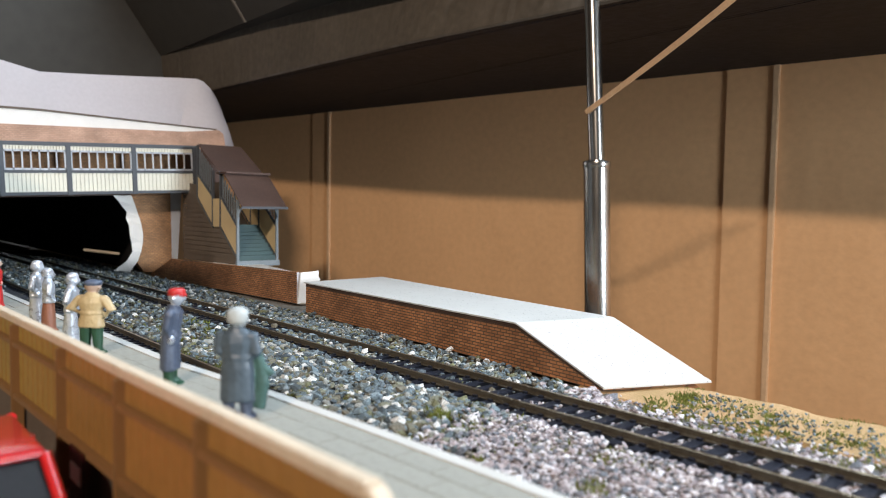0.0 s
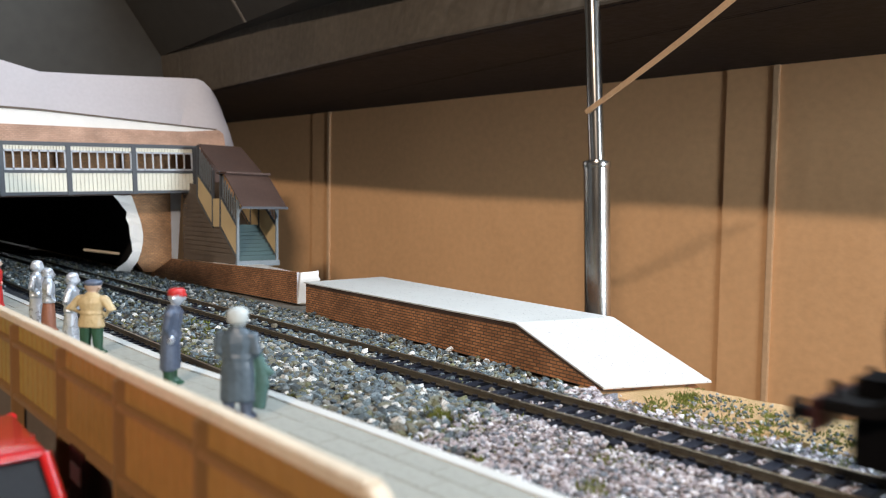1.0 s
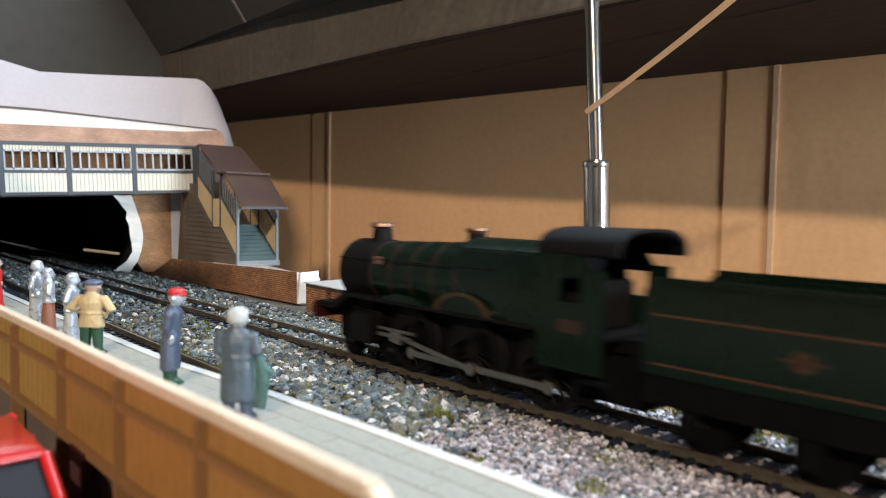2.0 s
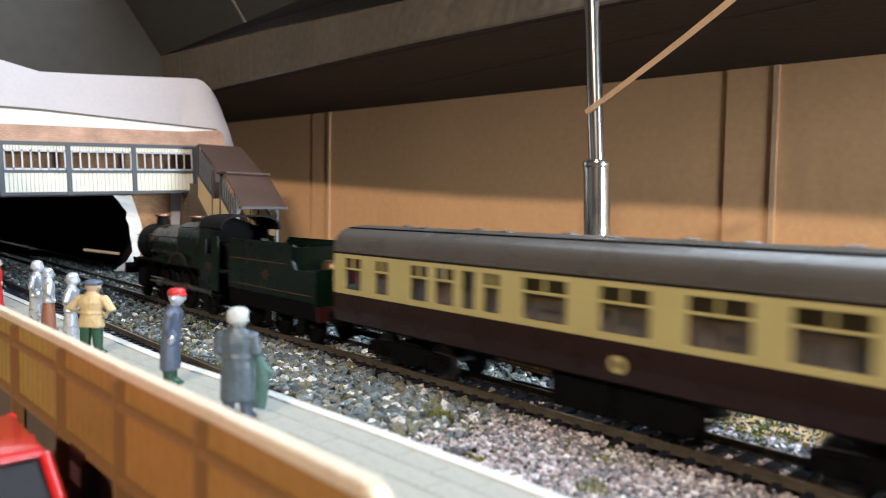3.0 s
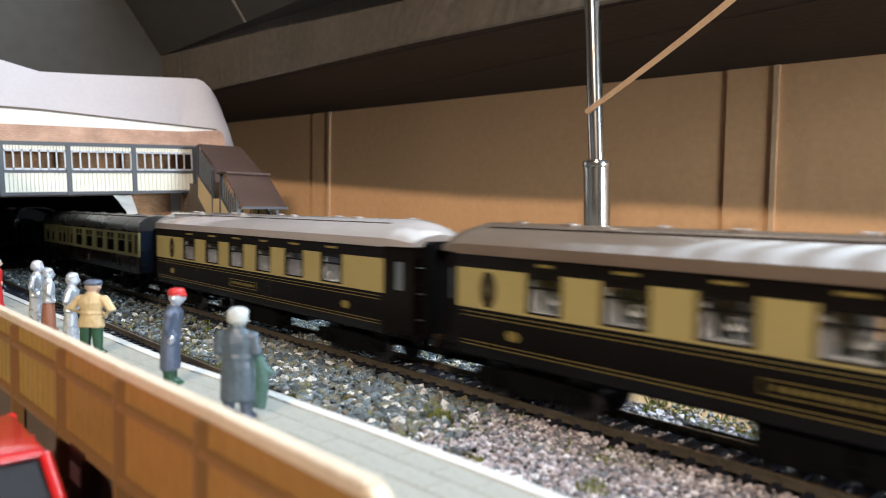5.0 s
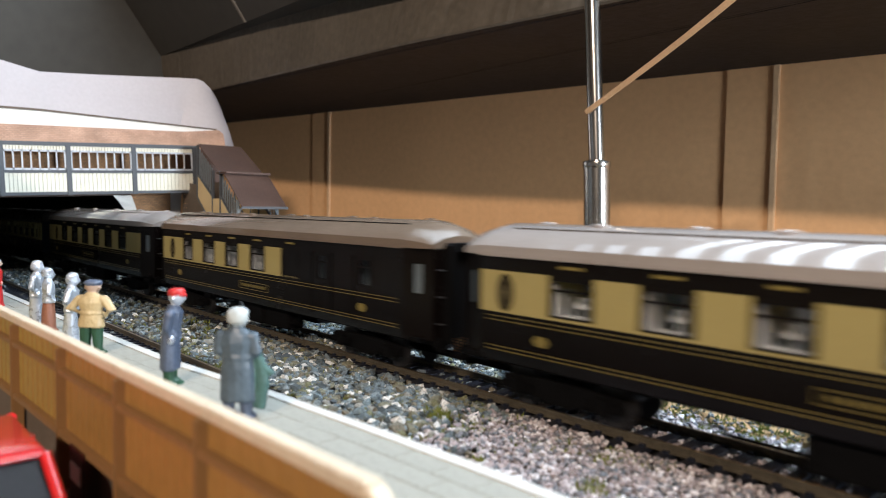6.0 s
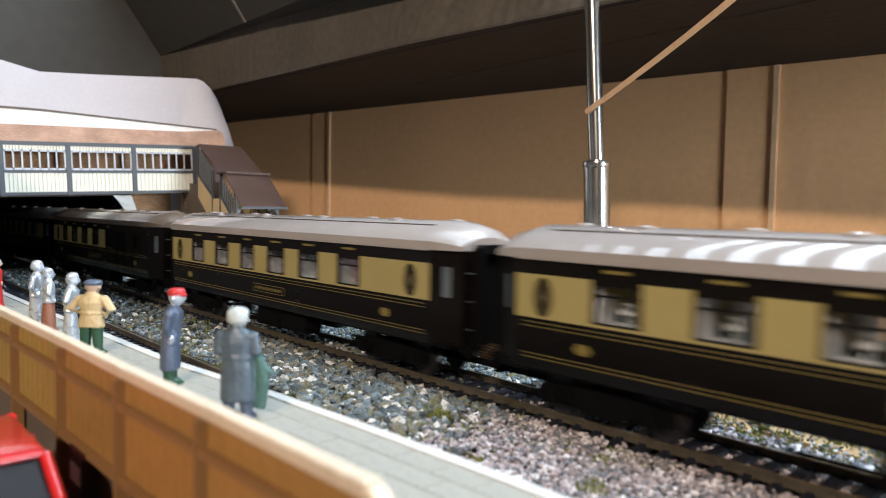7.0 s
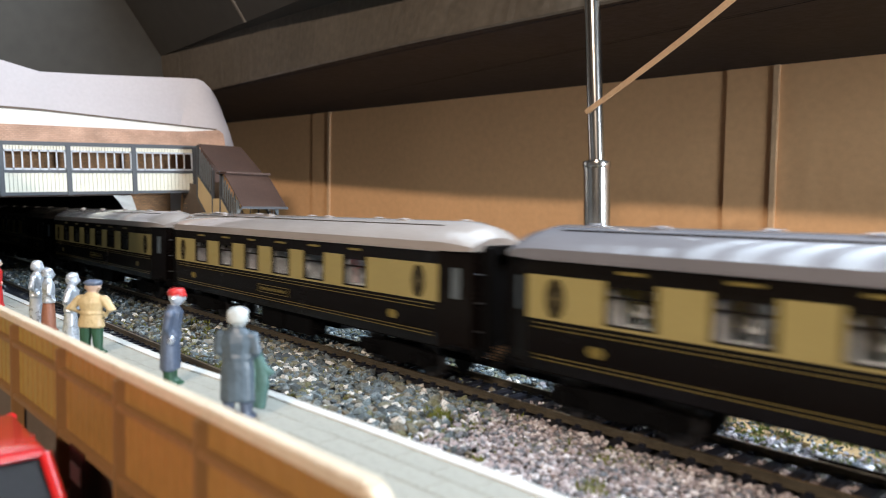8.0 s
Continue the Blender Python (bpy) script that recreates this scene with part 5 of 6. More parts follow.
            if x == 97:
                bm = NB()
                ring(bm, x, 26.5, 14.2, 11.8, s * 16, s * 16.4, 16, 0, math.pi, 0.545)
                part("name_arc", bm, M_BRASS, sp, "brass arc with illegible name")
        bm = NB()
        box(bm, 43, 48, *sorted((s * 13, s * 14)), 40.5, 43.5)
        part("small_plate", bm, M_COPPER, t)
        # handrail along the boiler
        bm = NB()
        rod(bm, (18, s * 13.3, 42), (112, s * 15, 43), 0.28, 6)
        part("handrail", bm, M_SMOKE, t)
        bm = NB()
        panel(bm, 133, 157, 16, 46, *sorted((s * 16.6, s * 17.5)), [(141, 149, 36, 44)])
        prism(bm, [(133, 46), (151, 46), (147, 52), (133, 52)], "y", *sorted((s * 16.6, s * 17.5)))
        cb = part("cab_side", bm, M_LGREEN, t, "dark green cab side")
        bm = NB()
        box(bm, 141, 150, *sorted((s * 17.5, s * 17.7)), 27, 31)
        part("number_plate", bm, M_BAND, cb, "dull number plate as a plain bar")
        for k in range(2):
            bm = NB()
            box(bm, 148, 157, *sorted((s * 14, s * 17.6)), 7 + 6 * k, 8 + 6 * k)
            part("cab_step", bm, M_FRAME, t)
    bm = NB()
    prism(bm, [(-16.6, 26), (16.6, 26), (16.6, 51), (0, 57), (-16.6, 51)], "x", 134, 135)
    part("cab_front", bm, M_FRAME, t)
    bm = NB()
    pr = arch(18, 50.5, 58.0, 12)
    inner = [(y * 0.95, z - 0.9) for y, z in pr]
    prism(bm, pr + inner[::-1], "x", 133, 162)
    part("cab_roof", bm, M_SMOKE, t, "sooty curved cab roof", smooth=True)
    bm = NB()
    box(bm, 136, 150, -9, 9, 27, 42)
    part("backhead", bm, M_SMOKE, t, bevel=1)
    for x in (22, 50):
        wheelset(t, x, 6.2, 7.6, M_FRAME)
    for x in (63, 97, 131):
        r = 12.6
        for s in (-1, 1):
            bm = NB()
            ring(bm, 0, 0, 12.6, 10.6, s * 7.6, s * 10.2)
            w = part("driving_wheel", bm, M_SMOKE, t)
            w.location = (x * MM, 0, r * MM)
            bm = NB()
            ring(bm, 0, 0, 13.3, 12.0, s * 7.0, s * 7.7)
            part("flange", bm, M_WHEEL, w)
            bm = NB()
            rod(bm, (0, s * 7.8, 0), (0, s * 10.6, 0), 2.6, 14)
            part("hub", bm, M_SMOKE, w)
            for k in range(14):
                a = math.pi * k / 7
                bm = NB()
                rod(bm, (2.2 * math.cos(a), s * 9, 2.2 * math.sin(a)), (11 * math.cos(a), s * 9, 11 * math.sin(a)), 0.42, 5)
                part("spoke", bm, M_SMOKE, w)
            bm = NB()
            prism(bm, [(10.8 * math.cos(u), 10.8 * math.sin(u)) for u in (0.5, 0.8, 1.1, 1.5, 1.9, 2.3, 2.6)], "y", *sorted((s * 8, s * 10)))
            part("balance_weight", bm, M_SMOKE, w)
            bm = NB()
            rod(bm, (0, s * 9.8, -5.4), (0, s * 12.6, -5.4), 1.2, 10)
            part("crank_pin", bm, M_ROD, w)
            WHEELS.append((w, x, r))
    rods = []
    for s in (-1, 1):
        bm = NB()
        box(bm, -36, 36, *sorted((s * 11.6, s * 12.4)), -1.1, 1.1)
        for x in (-34, 0, 34):
            rod(bm, (x, s * 11.4, 0), (x, s * 12.7, 0), 2.2, 14)
        o = part("coupling_rod", bm, M_ROD, t, "bright steel rod", 0.15)
        rods.append((o, "coupling", s))
        bm = NB()
        box(bm, 0, 41, *sorted((s * 13.0, s * 13.8)), -0.9, 0.9)
        rod(bm, (0, s * 12.8, 0), (0, s * 14.2, 0), 1.9, 12)
        rod(bm, (41, s * 12.6, 0), (41, s * 14, 0), 2.3, 12)
        box(bm, -3.4, 3.4, *sorted((s * 12.6, s * 15)), -2.4, 2.4)
        o = part("connecting_rod", bm, M_ROD, t, "bright steel rod", 0.15)
        rods.append((o, "connecting", s))
    return rods


def tender(t):
    """Its own x counts from its leading end."""
    L, half = 88, 17
    for s in (-1, 1):
        bm = NB()
        prism(bm, [(0, 20), (88, 20), (88, 34), (70, 34), (67, 38), (66, 44.5), (2, 44.5), (0, 42)], "y", *sorted((s * half, s * (half - 1))))
        sd = part("tank_side", bm, M_LGREEN, t, "dark green tender side", 0.2)
        for z in (36.0, 23.0):
            bm = NB()
            box(bm, 3, 85 if z < 34 else 62, *sorted((s * half, s * (half + 0.2))), z - 0.2, z + 0.2)
            part("lining", bm, M_ORANGE, sd)
        bm = NB()
        rod(bm, (42, s * half, 29.5), (42, s * (half + 0.25), 29.5), 2.6, 18)
        rod(bm, (42, s * half, 29.5), (42, s * (half + 0.32), 29.5), 1.4, 12, 1)
        box(bm, 37, 47, *sorted((s * half, s * (half + 0.2))), 29.2, 29.8)
        part("emblem", bm, [M_BRASS, M_BUFRED], sd, "small round brass and red emblem")
        bm = NB()
        prism(bm, [(0, 12), (88, 12), (88, 20), (0, 20)], "y", *sorted((s * 14.5, s * 16)))
        part("outside_frame", bm, M_FRAME, t, bevel=0.2)
        for x in (14, 44, 74):
            bm = NB()
            box(bm, x - 3, x + 3, *sorted((s * 15.5, s * 17)), 5, 12)
            part("axlebox", bm, M_FRAME, t, bevel=0.3)
        bm = NB()
        prism(bm, [(2, 44.3), (66, 44.3), (66, 46), (2, 46)], "y", *sorted((s * (half + 0.1), s * (half + 1.0))))
        part("flare", bm, M_LGREEN, t, bevel=0.2)
    bm = NB()
    box(bm, 1, 87.5, -16, 16, 19, 33)
    part("tank", bm, M_SMOKE, t)
    bm = NB()
    box(bm, 66, 67.5, -16, 16, 33, 44)
    part("coal_plate", bm, M_LGREEN, t)
    bm = NB()
    rnd = random.Random(5)
    for k in range(70):
        x, y = rnd.uniform(6, 62), rnd.uniform(-14, 14)
        ball(bm, (x, y, 34 + rnd.uniform(0, 5) + 3 * math.cos(y * 0.1)), rnd.uniform(1.5, 3), rnd.uniform(1.5, 3), rnd.uniform(1.2, 2.4), 0, 6)
    box(bm, 3, 65, -15.5, 15.5, 33, 36)
    tagged(part("coal_load", bm, M_COAL, t, "heap of black coal"), kind="stuff")
    bm = NB()
    box(bm, 86.5, 88.3, -17, 17, 18, 35)
    part("rear_plate", bm, M_LGREEN, t, bevel=0.3)
    bm = NB()
    box(bm, 88, 89.5, -16.5, 16.5, 12, 18.5)
    part("rear_beam", bm, M_BUFRED, t, "dull red buffer beam")
    bm = NB()
    tube(bm, [((76, 0, 33), (0, 0, 1), 6, 6), ((76, 0, 36), (0, 0, 1), 6, 6), ((76, 0, 38), (0, 0, 1), 4.5, 4.5)], 18)
    part("filler", bm, M_BRASS, t, "brassy water filler dome", smooth=True)
    for x in (14, 44, 74):
        wheelset(t, x, 7.6, 7.6, M_FRAME)
    for y in (-11, 11):
        bm = NB()
        rod(bm, (89, y, 15), (93, y, 15), 1.2, 8)
        rod(bm, (93, y, 15), (94, y, 15), 3, 14)
        part("buffer", bm, M_SMOKE, t)


TRAIN = []


def vehicle(name, label, category, offset, maker, *a):
    t = thing(name, label, category)
    first = len(WHEELS)
    out = maker(t, *a)
    TRAIN.append((t, offset, WHEELS[first:], out))


vehicle("steam_locomotive", "dark green model steam locomotive with copper-capped chimney", "locomotive", -273, locomotive)
vehicle("tender", "dark green model tender loaded with coal", "tender", -103.5, tender)
vehicle("coach", "cream and chocolate model railway coach with grey roof", "railway coach", 0, main_line_coach)
CAR = 292.3 - VEST
PITCH = 283.7
MIRROR = [(241.6 - b, 241.6 - a) for a, b in SALOON[::-1]]
BRAKE = [(31.8, 45.6), (59.7, 75.4), (88.7, 104.2), (117.4, 133.1)]
vehicle("saloon_coach", "umber and old gold model saloon coach with white roof", "railway coach", CAR, parlour_coach, MIRROR, M_ROOFW, "cream white domed roof", (25.5,))
vehicle("brake_coach", "umber and old gold model brake coach with brown roof", "railway coach", CAR + PITCH, parlour_coach, BRAKE + [(150, 165)], M_ROOFB, "brown domed roof", (15,), 149, ((181, 189), (212, 222)))
vehicle("saloon_coach", "umber and old gold model saloon coach with white roof", "railway coach", CAR + 2 * PITCH, parlour_coach, SALOON, M_ROOFW, "cream white domed roof", (11, 230.5))
vehicle("saloon_coach", "umber and old gold model saloon coach with white roof", "railway coach", CAR + 3 * PITCH, parlour_coach, SALOON, M_ROOFW, "cream white domed roof", (11, 230.5))
vehicle("saloon_coach", "umber and old gold model saloon coach with slate grey roof", "railway coach", CAR + 4 * PITCH, parlour_coach, SALOON, M_ROOFS, "slate grey domed roof", (11, 230.5))

# ---- little painted figures on the platform ----


def cast(name, bm, mats, label):
    """Fuse overlapping shapes into one skin; each face keeps the paint of the shape under it."""
    src = mesh_from(name, bm, mats)
    tree = BVHTree.FromPolygons([v.co for v in src.vertices], [p.vertices for p in src.polygons])
    paint = [p.material_index for p in src.polygons]
    tmp = new("casting", src)
    rm = tmp.modifiers.new("fuse", "REMESH")
    rm.mode, rm.voxel_size = "VOXEL", 0.00030
    sm = tmp.modifiers.new("ease", "SMOOTH")
    sm.factor, sm.iterations = 0.5, 3
    me = bpy.data.meshes.new_from_object(tmp.evaluated_get(bpy.context.evaluated_depsgraph_get()))
    bpy.data.objects.remove(tmp)
    me.materials.clear()
    for m in mats:
        me.materials.append(m)
    for p in me.polygons:
        p.material_index = paint[tree.find_nearest(p.center)[2]]
        p.use_smooth = True
    return tagged(new(name, me), label)


def figure(label, x, y, turn, h, mats, hat=True, skirt=False, arms=(0.5, 0.5), bag=False, wide=1.1, hem=6.0, lean=0.0):
    """One plain painted casting. mats: trousers, coat, head, hat."""
    bm = NB()
    k = h / 24.0
    if skirt:
        tube(bm, [((0, 0, 0.4), (0, 0, 1), 2.9, 2.6), ((0, 0, 6), (0, 0, 1), 2.7, 2.3), ((0, 0, 12), (0, 0, 1), 2.1, 1.8)], 14, 0)
    else:
        for s in (-1, 1):
            tube(bm, [((s * 1.5 - 0.2, -0.5, 0), (0, 0, 1), 1.1, 1.7), ((s * 1.5, 0, 1.2), (0, 0, 1), 1.0, 1.2), ((s * 1.35, 0, 6), (0, 0, 1), 1.25, 1.3), ((s * 1.2, 0, 11.6), (0, 0, 1), 1.6, 1.7)], 10, 0)
    lo = hem if not skirt else 11
    tube(bm, [((0, 0, lo), (0, 0, 1), 3.1, 2.3), ((0, 0, 11), (0, 0, 1), 2.9, 2.2), ((0, 0, 13.6), (0, 0, 1), 2.35, 1.9), ((0, 0, 16.8), (0, 0, 1), 3.1, 2.2), ((0, 0, 18.6), (0, 0, 1), 3.0, 1.9), ((0, 0, 19.6), (0, 0, 1), 1.8, 1.4), ((0, 0, 20.2), (0, 0, 1), 1.0, 1.0)], 18, 1)
    for s, bend in zip((-1, 1), arms):
        e = (s * (2.75 + bend * 2.6), 0.3, 14.6)
        w = (s * (2.7 - bend * 0.9), -1.0 - bend, 11.4 + bend * 0.8)
        ball(bm, (s * 2.7, 0, 18.0), 1.35, 1.35, 1.5, 1, 8)
        tube(bm, [((s * 2.8, 0, 18.4), (s * 0.3, 0, -1), 1.15, 1.2), (e, (0, -0.2, -1), 1.15, 1.15), (w, (-s * bend, -0.5, -1), 0.9, 0.9)], 10, 1)
        ball(bm, w, 0.85, 0.85, 1.0, 2, 8)
    # collar, neck, head with jaw, nose and ears
    tube(bm, [((0, 0.2, 18.9), (0, 0, 1), 1.7, 1.4), ((0, 0.1, 20.2), (0, -0.1, 1), 1.15, 1.1)], 12, 1)
    tube(bm, [((0, 0, 19.4), (0, 0, 1), 0.85, 0.85), ((0, -0.1, 21), (0, 0, 1), 0.85, 0.85)], 10, 2)
    tube(bm, [((0, -0.7, 20.3), (0, -0.2, 1), 0.7, 0.7), ((0, -0.45, 21.0), (0, 0, 1), 1.1, 1.35), ((0, -0.2, 22.2), (0, 0, 1), 1.35, 1.6), ((0, -0.05, 23.2), (0, 0, 1), 1.2, 1.4), ((0, 0, 23.8), (0, 0, 1), 0.5, 0.6)], 14, 2)
    ball(bm, (0, -1.75, 21.7), 0.3, 0.5, 0.45, 2, 6)
    for s in (-1, 1):
        ball(bm, (s * 1.35, 0.1, 21.8), 0.25, 0.4, 0.5, 2, 6)
    # lapels, pockets and back seam stand proud of the coat
    for s in (-1, 1):
        tube(bm, [((s * 1.5, -1.75, 18.4), (0, 0, -1), 0.6, 0.25), ((s * 0.5, -2.05, 14.0), (0, 0, -1), 0.25, 0.2)], 6, 1)
        ball(bm, (s * 1.7, -1.75, 12.3), 0.9, 0.4, 0.7, 1, 8)
    tube(bm, [((0, 0, 13.1), (0, 0, 1), 2.75, 2.1), ((0, 0, 13.8), (0, 0, 1), 2.75, 2.1)], 18, 1)
    if hat:
        tube(bm, [((0, 0, 22.6), (0, 0, 1), 1.35, 1.55), ((0, 0, 23.3), (0, 0, 1), 1.6, 1.75), ((0, 0, 24.0), (0, 0, 1), 1.35, 1.5), ((0, 0, 24.3), (0, 0, 1), 0.6, 0.6)], 16, 3)
        tube(bm, [((0, -1.1, 22.6), (0, -0.2, 1), 1.2, 1.2), ((0, -1.1, 22.85), (0, -0.2, 1), 1.1, 1.1)], 12, 3)
    else:
        tube(bm, [((0, 0.7, 21.0), (0, 0, 1), 1.15, 0.9), ((0, 0.35, 22.2), (0, 0, 1), 1.5, 1.45), ((0, 0.15, 23.4), (0, 0, 1), 1.55, 1.6), ((0, 0.1, 24.1), (0, 0, 1), 1.2, 1.2), ((0, 0.3, 24.5), (0, 0, 1), 0.5, 0.5)], 14, 3)
    if bag:
        tube(bm, [((-2.9, -0.9, 16), (-0.3, 0, -1), 0.7, 0.8), ((-3.8, -1.0, 12), (-0.2, 0, -1), 1.1, 1.0), ((-4.3, -0.9, 7.5), (0, 0, -1), 1.35, 1.1), ((-3.7, -0.8, 1.6), (0.2, 0, -1), 1.2, 1.0)], 10, 4)
        tube(bm, [((-4.0, -1.0, 11.5), (-1, 0, -0.6), 0.9, 0.9), ((-6.2, -1.2, 9.4), (-1, 0, -0.6), 0.55, 0.6)], 8, 4)
    tube(bm, [((0, -0.2, -0.5), (0, 0, 1), 3.4, 3.0), ((0, -0.2, 0.15), (0, 0, 1), 3.3, 2.9)], 16, 0)
    for v in bm.verts:
        if v.co.z > 20.25:
            v.co.x *= 1.28
            v.co.y *= 1.22
            v.co.z = 20.25 + (v.co.z - 20.25) * 1.08
        v.co = v.co * k
        v.co.y -= lean * max(0.0, v.co.z - 10) ** 1.5 * 0.012
        v.co.x *= wide
        v.co.y *= 0.5 + wide / 2
        n = noise.noise(v.co * 0.9 + Vector((x, y, 0)))
        v.co += Vector((n, n * 0.7, 0)) * 0.34
    o = cast("figurine", bm, mats, label)
    o.matrix_world = pose(x * MM, y * MM, (DECK + 0.35) * MM, 0, 0, turn)
    tagged(o, category="figurine", group="figurines on the platform")
    return o


figure("slate blue coated figurine with white hair on the platform", -155.5, -110, 222, 24.3, [M_UNIFORM, M_COAT, M_HAIR, M_HAIR, M_TEAL], False, False, (0.3, 0.2), True, 1.3, 3.4, 0.9)
figure("navy uniformed figurine with a red cap", -195.5, -110.5, 142, 25.3, [M_GTROU, M_UNIFORM, M_SILVER, M_REDCAP, M_TEAL], True, False, (0.05, 0.1), False, 1.15, 3.6, 2.4)
figure("tan jacketed figurine with green trousers and dark cap", -252, -115, 222, 23.0, [M_GTROU, M_TANJ, M_FACE, M_UNIFORM, M_TEAL], True, False, (0.8, 0.8), False, 1.55, 8.6, 1.6)
figure("bare silver metal figurine on the platform", -275, -115.5, 150, 23.5, [M_SILVER] * 5, False, True, (0.5, 0.6), False, 1.15, 6.0, 1.5)
figure("silver figurine with a brown skirt", -306, -115.5, 175, 23, [M_BROWNS, M_SILVER, M_SILVER, M_SILVER, M_TEAL], False, True, (0.4, 0.3), False, 1.2)
figure("bare silver metal figurine on the platform", -319, -117, 150, 25, [M_SILVER] * 5, False, True, (0.4, 0.7), False, 1.1, 6.0, 1.0)
figure("red coated figurine at the end of the group", -392, -118, 180, 21.5, [M_REDCAP, M_REDCAP, M_FACE, M_HAIR, M_TEAL], False, True, (0.2, 0.2), False, 1.3)

# ---- tracks ----
track("track", "model track with brown rails and black sleepers in ballast", 0, -1196, 306)
track("track", "model track with black sleepers beside the near platform", -75.0, -1180, 60)
plain_line(306, 2450)
plain_line(-1700, -1196)

# ---- ballast ----


def rock_shapes(n, seed):
    """Rough angular stones about one unit across."""
    rnd = np.random.RandomState(seed)
    g = (1 + 5 ** 0.5) / 2
    v = np.array([(-1, g, 0), (1, g, 0), (-1, -g, 0), (1, -g, 0), (0, -1, g), (0, 1, g), (0, -1, -g), (0, 1, -g), (g, 0, -1), (g, 0, 1), (-g, 0, -1), (-g, 0, 1)]) / 1.9 / 2
    f = np.array([(0, 11, 5), (0, 5, 1), (0, 1, 7), (0, 7, 10), (0, 10, 11), (1, 5, 9), (5, 11, 4), (11, 10, 2), (10, 7, 6), (7, 1, 8), (3, 9, 4), (3, 4, 2), (3, 2, 6), (3, 6, 8), (3, 8, 9), (4, 9, 5), (2, 4, 11), (6, 2, 10), (8, 6, 7), (9, 8, 1)])
    return [v * (1 + rnd.uniform(-0.42, 0.38, (12, 1))) * rnd.uniform((0.8, 0.6, 0.45), (1.2, 1.0, 0.8)) for _ in range(n)], f


def heap(name, spots, mat, seed, parent):
    """Stones at spots of (x, y, z, size), joined."""
    shapes, f = rock_shapes(9, seed)
    rnd = np.random.RandomState(seed + 1)
    vs, fs = [], []
    for k, (x, y, z, size) in enumerate(spots):
        e = Euler(rnd.uniform(-0.6, 0.6, 2).tolist() + [rnd.uniform(0, 6.28)])
        r = np.array(e.to_matrix())
        vs.append((shapes[rnd.randint(9)] * size) @ r.T + (x, y, z))
        fs.append(f + 12 * k)
    me = bpy.data.meshes.new(name)
    me.from_pydata((np.concatenate(vs) * MM).tolist(), [], np.concatenate(fs).tolist())
    me.materials.append(mat)
    ob = new(name, me)
    ob.parent = parent
    return tagged(ob, kind="stuff")


def bed_height(x, y):
    """Top of the ballast bed across the two tracks."""
    for cy in (0, -75.0):
        d = abs(y - cy)
        if d < 15.5:
            return -4.3
    if y > 15:
        return -4.0 - 0.02 * (y - 15)
    return -3.0 + 0.9 * noise.noise((x * 0.03, y * 0.05, 9))


def pinkness(x, y):
    f = (x + 172 + 0.35 * (y + 35)) / 30 + 0.7 * noise.noise((x * 0.05, y * 0.07, 3))
    return min(1, max(0, f))


def ballast():
    t = thing("ballast", "loose grey and pinkish stone ballast round the tracks", "ballast")
    rnd = random.Random(21)
    grey, pink = [], []

    def try_stone(x, y, size, lift=0.0):
        if x < -132 and y > 31.5 and y > 50 - (x + 399) * 0.058 - 2.5:
            return
        for cy in (0, -75.0):
            d = abs(y - cy)
            if abs(d - 8.75) < 0.9 + size * 0.45:
                return
            if d < 15.8:
                f = ((x + (1196 if cy == 0 else 1180)) / SLEEPER_STEP) % 1.0
                if abs(f - 0.5) * SLEEPER_STEP < 2.0 + size * 0.3 and rnd.random() < (0.985 if x > -255 else 0.45):
                    return
        z = bed_height(x, y) + lift + (1.2 if x < -255 and abs(y) < 8 else 0) + rnd.uniform(-0.7, 0.5)
        (pink if y < 34 and rnd.random() < pinkness(x, min(y, 0)) else grey).append((x, y, z, size))
    # near area, dense
    for k in range(15500):
        x, y = rnd.uniform(-330, 30), rnd.uniform(-92, 14)
        p = pinkness(x, y)
        s = (rnd.uniform(1.9, 3.8) if rnd.random() > 0.22 else rnd.uniform(3.6, 5.8)) * (1 - 0.45 * p)
        try_stone(x, y, s, rnd.uniform(0, 1.1))
    for k in range(9000):
        x, y = rnd.uniform(-190, 30), rnd.uniform(-62, 14)
        if rnd.random() < pinkness(x, y):
            try_stone(x, y, rnd.uniform(1.1, 2.0), rnd.uniform(0, 1.4))
    for k in range(9000):
        x, y = rnd.uniform(-1000, -330), rnd.uniform(-95, 60)
        try_stone(x, y, rnd.uniform(2.4, 4.4), rnd.uniform(0, 1.0))
    for k in range(5200):
        x = rnd.uniform(-400, 60)
        y = 14 + 46 * rnd.random() ** 1.9
        try_stone(x, y, rnd.uniform(1.9, 3.9) if x < -150 else rnd.uniform(1.2, 2.8) * (1 if y < 28 else 0.62), rnd.uniform(0.2, 1.0) + max(0, y - 28) * 0.06)
    heap("grey_bed", grey[300:], M_BALLAST, 2, t)
    heap("pink_bed", pink, M_PINK, 5, t)
    shapes, f = rock_shapes(8, 30)
    mes = []
    for s in shapes:
        me = bpy.data.meshes.new("stone")
        me.from_pydata((s * MM).tolist(), [], f.tolist())
        me.materials.append(M_BALLAST)
        mes.append(me)
    for k, (x, y, z, size) in enumerate(grey[:300]):
        o = new("stone", mes[k % 8])
        o.parent = t
        o.matrix_local = pose(x * MM, y * MM, (z + 0.3) * MM, rnd.uniform(-30, 30), rnd.uniform(-30, 30), rnd.uniform(0, 360)) @ Matrix.Scale(size, 4)


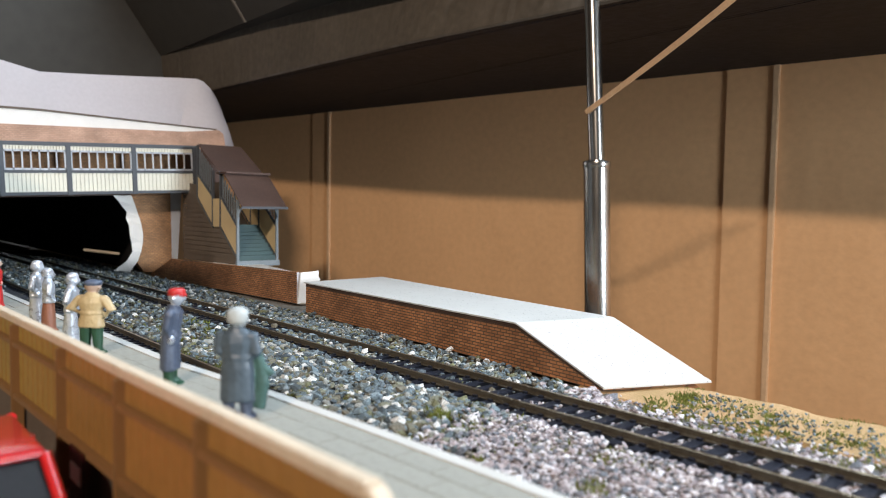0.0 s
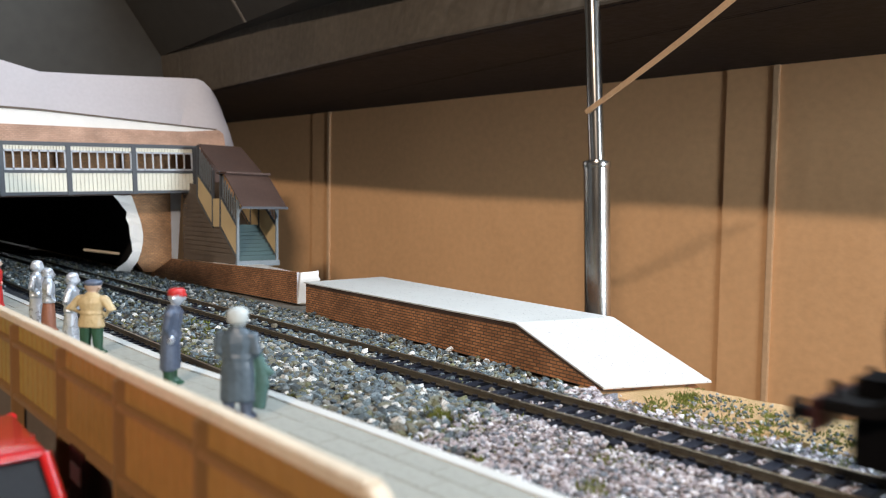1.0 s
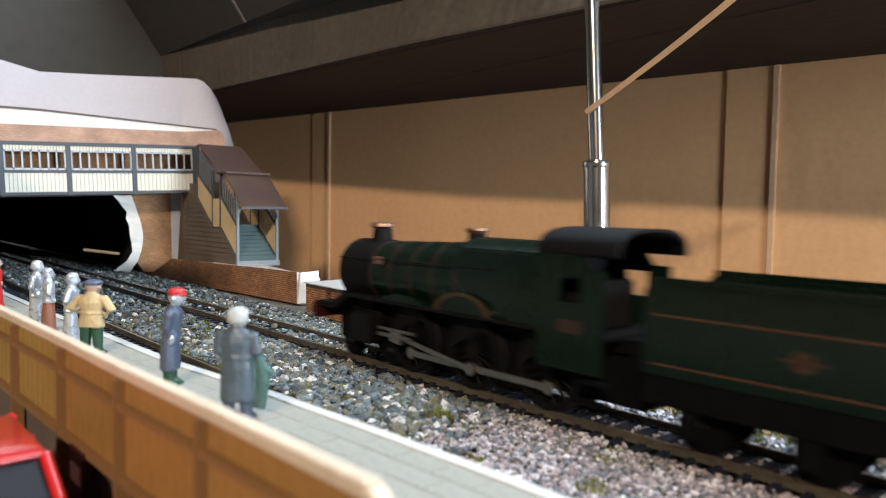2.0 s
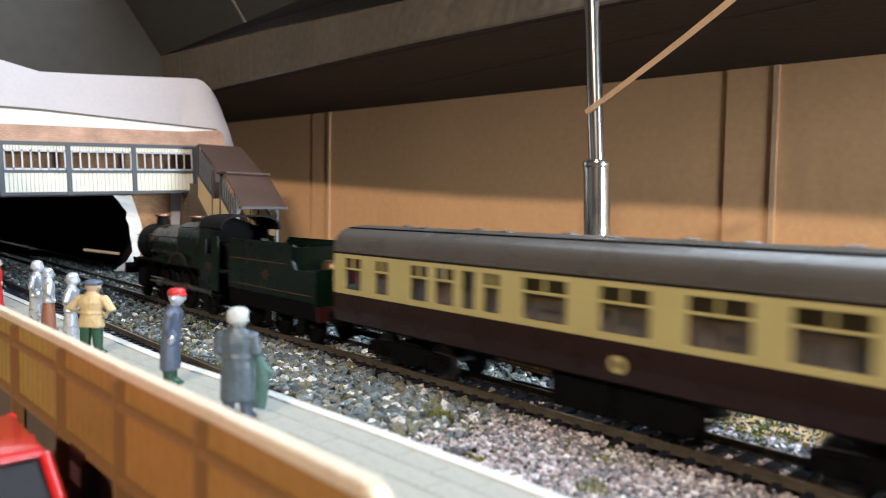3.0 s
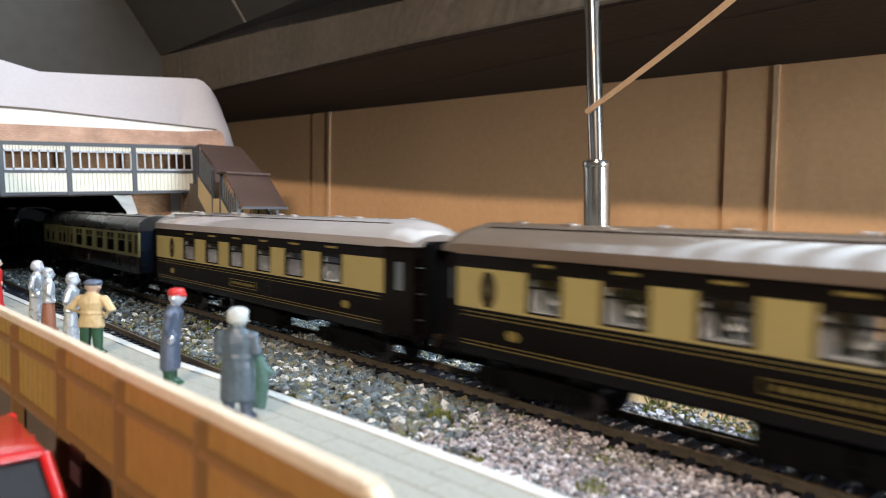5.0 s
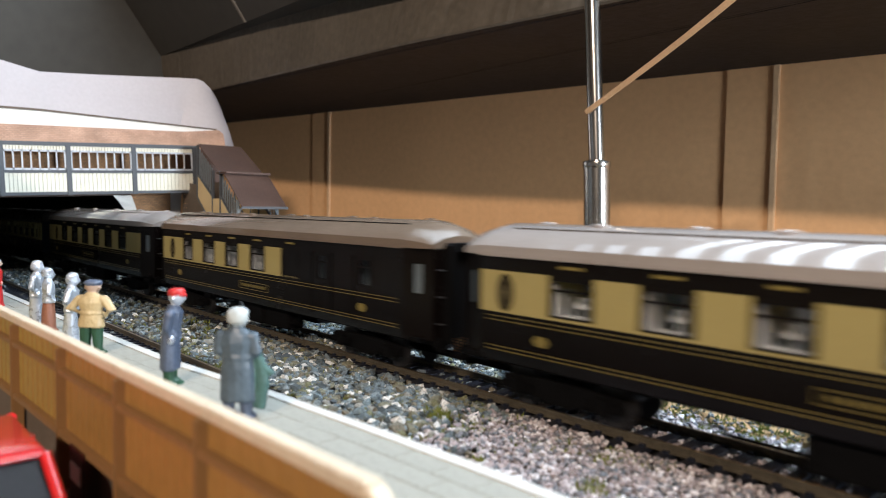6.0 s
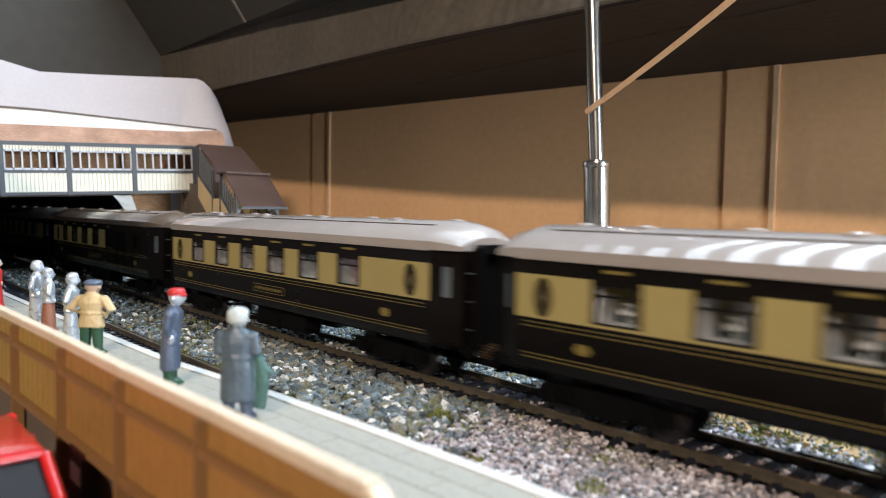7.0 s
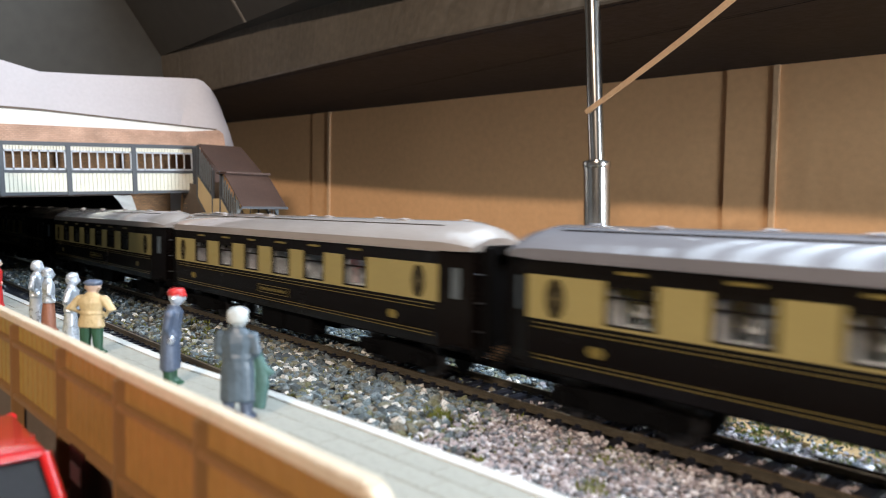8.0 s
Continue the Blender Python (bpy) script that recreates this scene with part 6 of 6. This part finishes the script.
def grass():
    rnd = random.Random(8)
    vs, fs = [], []

    def tuft(x, y, z, n, h, r):
        for k in range(n):
            a, d = rnd.uniform(0, 6.28), r * rnd.random() ** 0.7
            px, py = x + d * math.cos(a), y + d * math.sin(a)
            b = rnd.uniform(0, 6.28)
            w = rnd.uniform(0.25, 0.5)
            hh = h * rnd.uniform(0.5, 1.1)
            lx, ly = rnd.uniform(-0.7, 0.7) * hh, rnd.uniform(-0.7, 0.7) * hh
            i = len(vs)
            vs.extend([(px - w * math.cos(b), py - w * math.sin(b), z), (px + w * math.cos(b), py + w * math.sin(b), z), (px + lx * 0.5 + w * 0.6, py + ly * 0.5, z + hh * 0.65), (px + lx, py + ly, z + hh)])
            fs.extend([(i, i + 1, i + 2), (i, i + 2, i + 3)])
    tuft(-168, -37, -3, 150, 4.2, 4.0)
    tuft(-101, -48, -3, 120, 3.0, 4.5)
    for k in range(150):
        x, y = rnd.uniform(-420, -90), rnd.uniform(-58, -16)
        tuft(x, y, -3, rnd.randint(8, 30), 2.0, rnd.uniform(1.5, 4))
    for k in range(330):
        x, y = rnd.uniform(-145, 40), rnd.uniform(20, 68)
        tuft(x, y, -4.2, rnd.randint(8, 28), 1.6, rnd.uniform(1.5, 4))
    tuft(-135, 52, -4.2, 120, 2.8, 5)
    for k in range(26):
        x = rnd.uniform(-360, -240)
        tuft(x, -60 + rnd.uniform(-4, 4), -3.5, rnd.randint(10, 40), 2.4, 3)
    me = bpy.data.meshes.new("grass")
    me.from_pydata((np.array(vs) * MM).tolist(), [], fs)
    me.materials.append(M_GRASS)
    tagged(new("grass", me), "tufts of green scatter grass among the ballast", "grass", kind="stuff")


ballast()
grass()

# ---- what moves ----
# place of the coach's leading end along the track, in millimetres, second by second
RUN = [(0.0, 397), (1.0, 204.5), (1.3, 145.5), (1.7, 66), (2.8, -211), (3.0, -259), (3.5, -384.2), (4.0, -499.5), (4.5, -625.5), (6.0, -1030), (6.5, -1168), (7.0, -1298), (7.5, -1434.5), (8.0, -1577)]


def place(t):
    """Smooth run between the rows above, with matched speeds."""
    ts, xs = [r[0] for r in RUN], [r[1] for r in RUN]
    n = len(ts)
    sl = [(xs[k + 1] - xs[k]) / (ts[k + 1] - ts[k]) for k in range(n - 1)]
    m = [sl[0]] + [(sl[k - 1] + sl[k]) / 2 for k in range(1, n - 1)] + [sl[-1]]
    k = max(i for i in range(n - 1) if ts[i] <= t + 1e-9)
    h = ts[k + 1] - ts[k]
    u = (t - ts[k]) / h
    return ((2 * u**3 - 3 * u**2 + 1) * xs[k] + (u**3 - 2 * u**2 + u) * h * m[k] + (-2 * u**3 + 3 * u**2) * xs[k + 1] + (u**3 - u**2) * h * m[k + 1])


def motions():
    steps = [k / 30 for k in range(241)]
    tenths = [k / 10 for k in range(81)]
    for t, offset, wheels, rods in TRAIN:
        walk(t, [(s, pose((place(s) + offset) * MM, 0, 0)) for s in tenths])
        for hub, x, r in wheels:
            walk(hub, [(s, pose(x * MM, 0, r * MM, 0, math.degrees(place(s) / r), 0)) for s in steps])
        for o, what, side in rods or ():
            rows = []
            for s in steps:
                a = place(s) / 12.6
                px, pz = 97 - 5.4 * math.sin(a), 12.6 - 5.4 * math.cos(a)
                if what == "coupling":
                    rows.append((s, pose(px * MM, 0, pz * MM)))
                else:
                    x0 = px - math.sqrt(41**2 - (pz - 13.2) ** 2)
                    rows.append((s, pose(x0 * MM, 0, 13.2 * MM, 0, math.degrees(math.atan2(13.2 - pz, px - x0)), 0)))
            walk(o, rows)


motions()
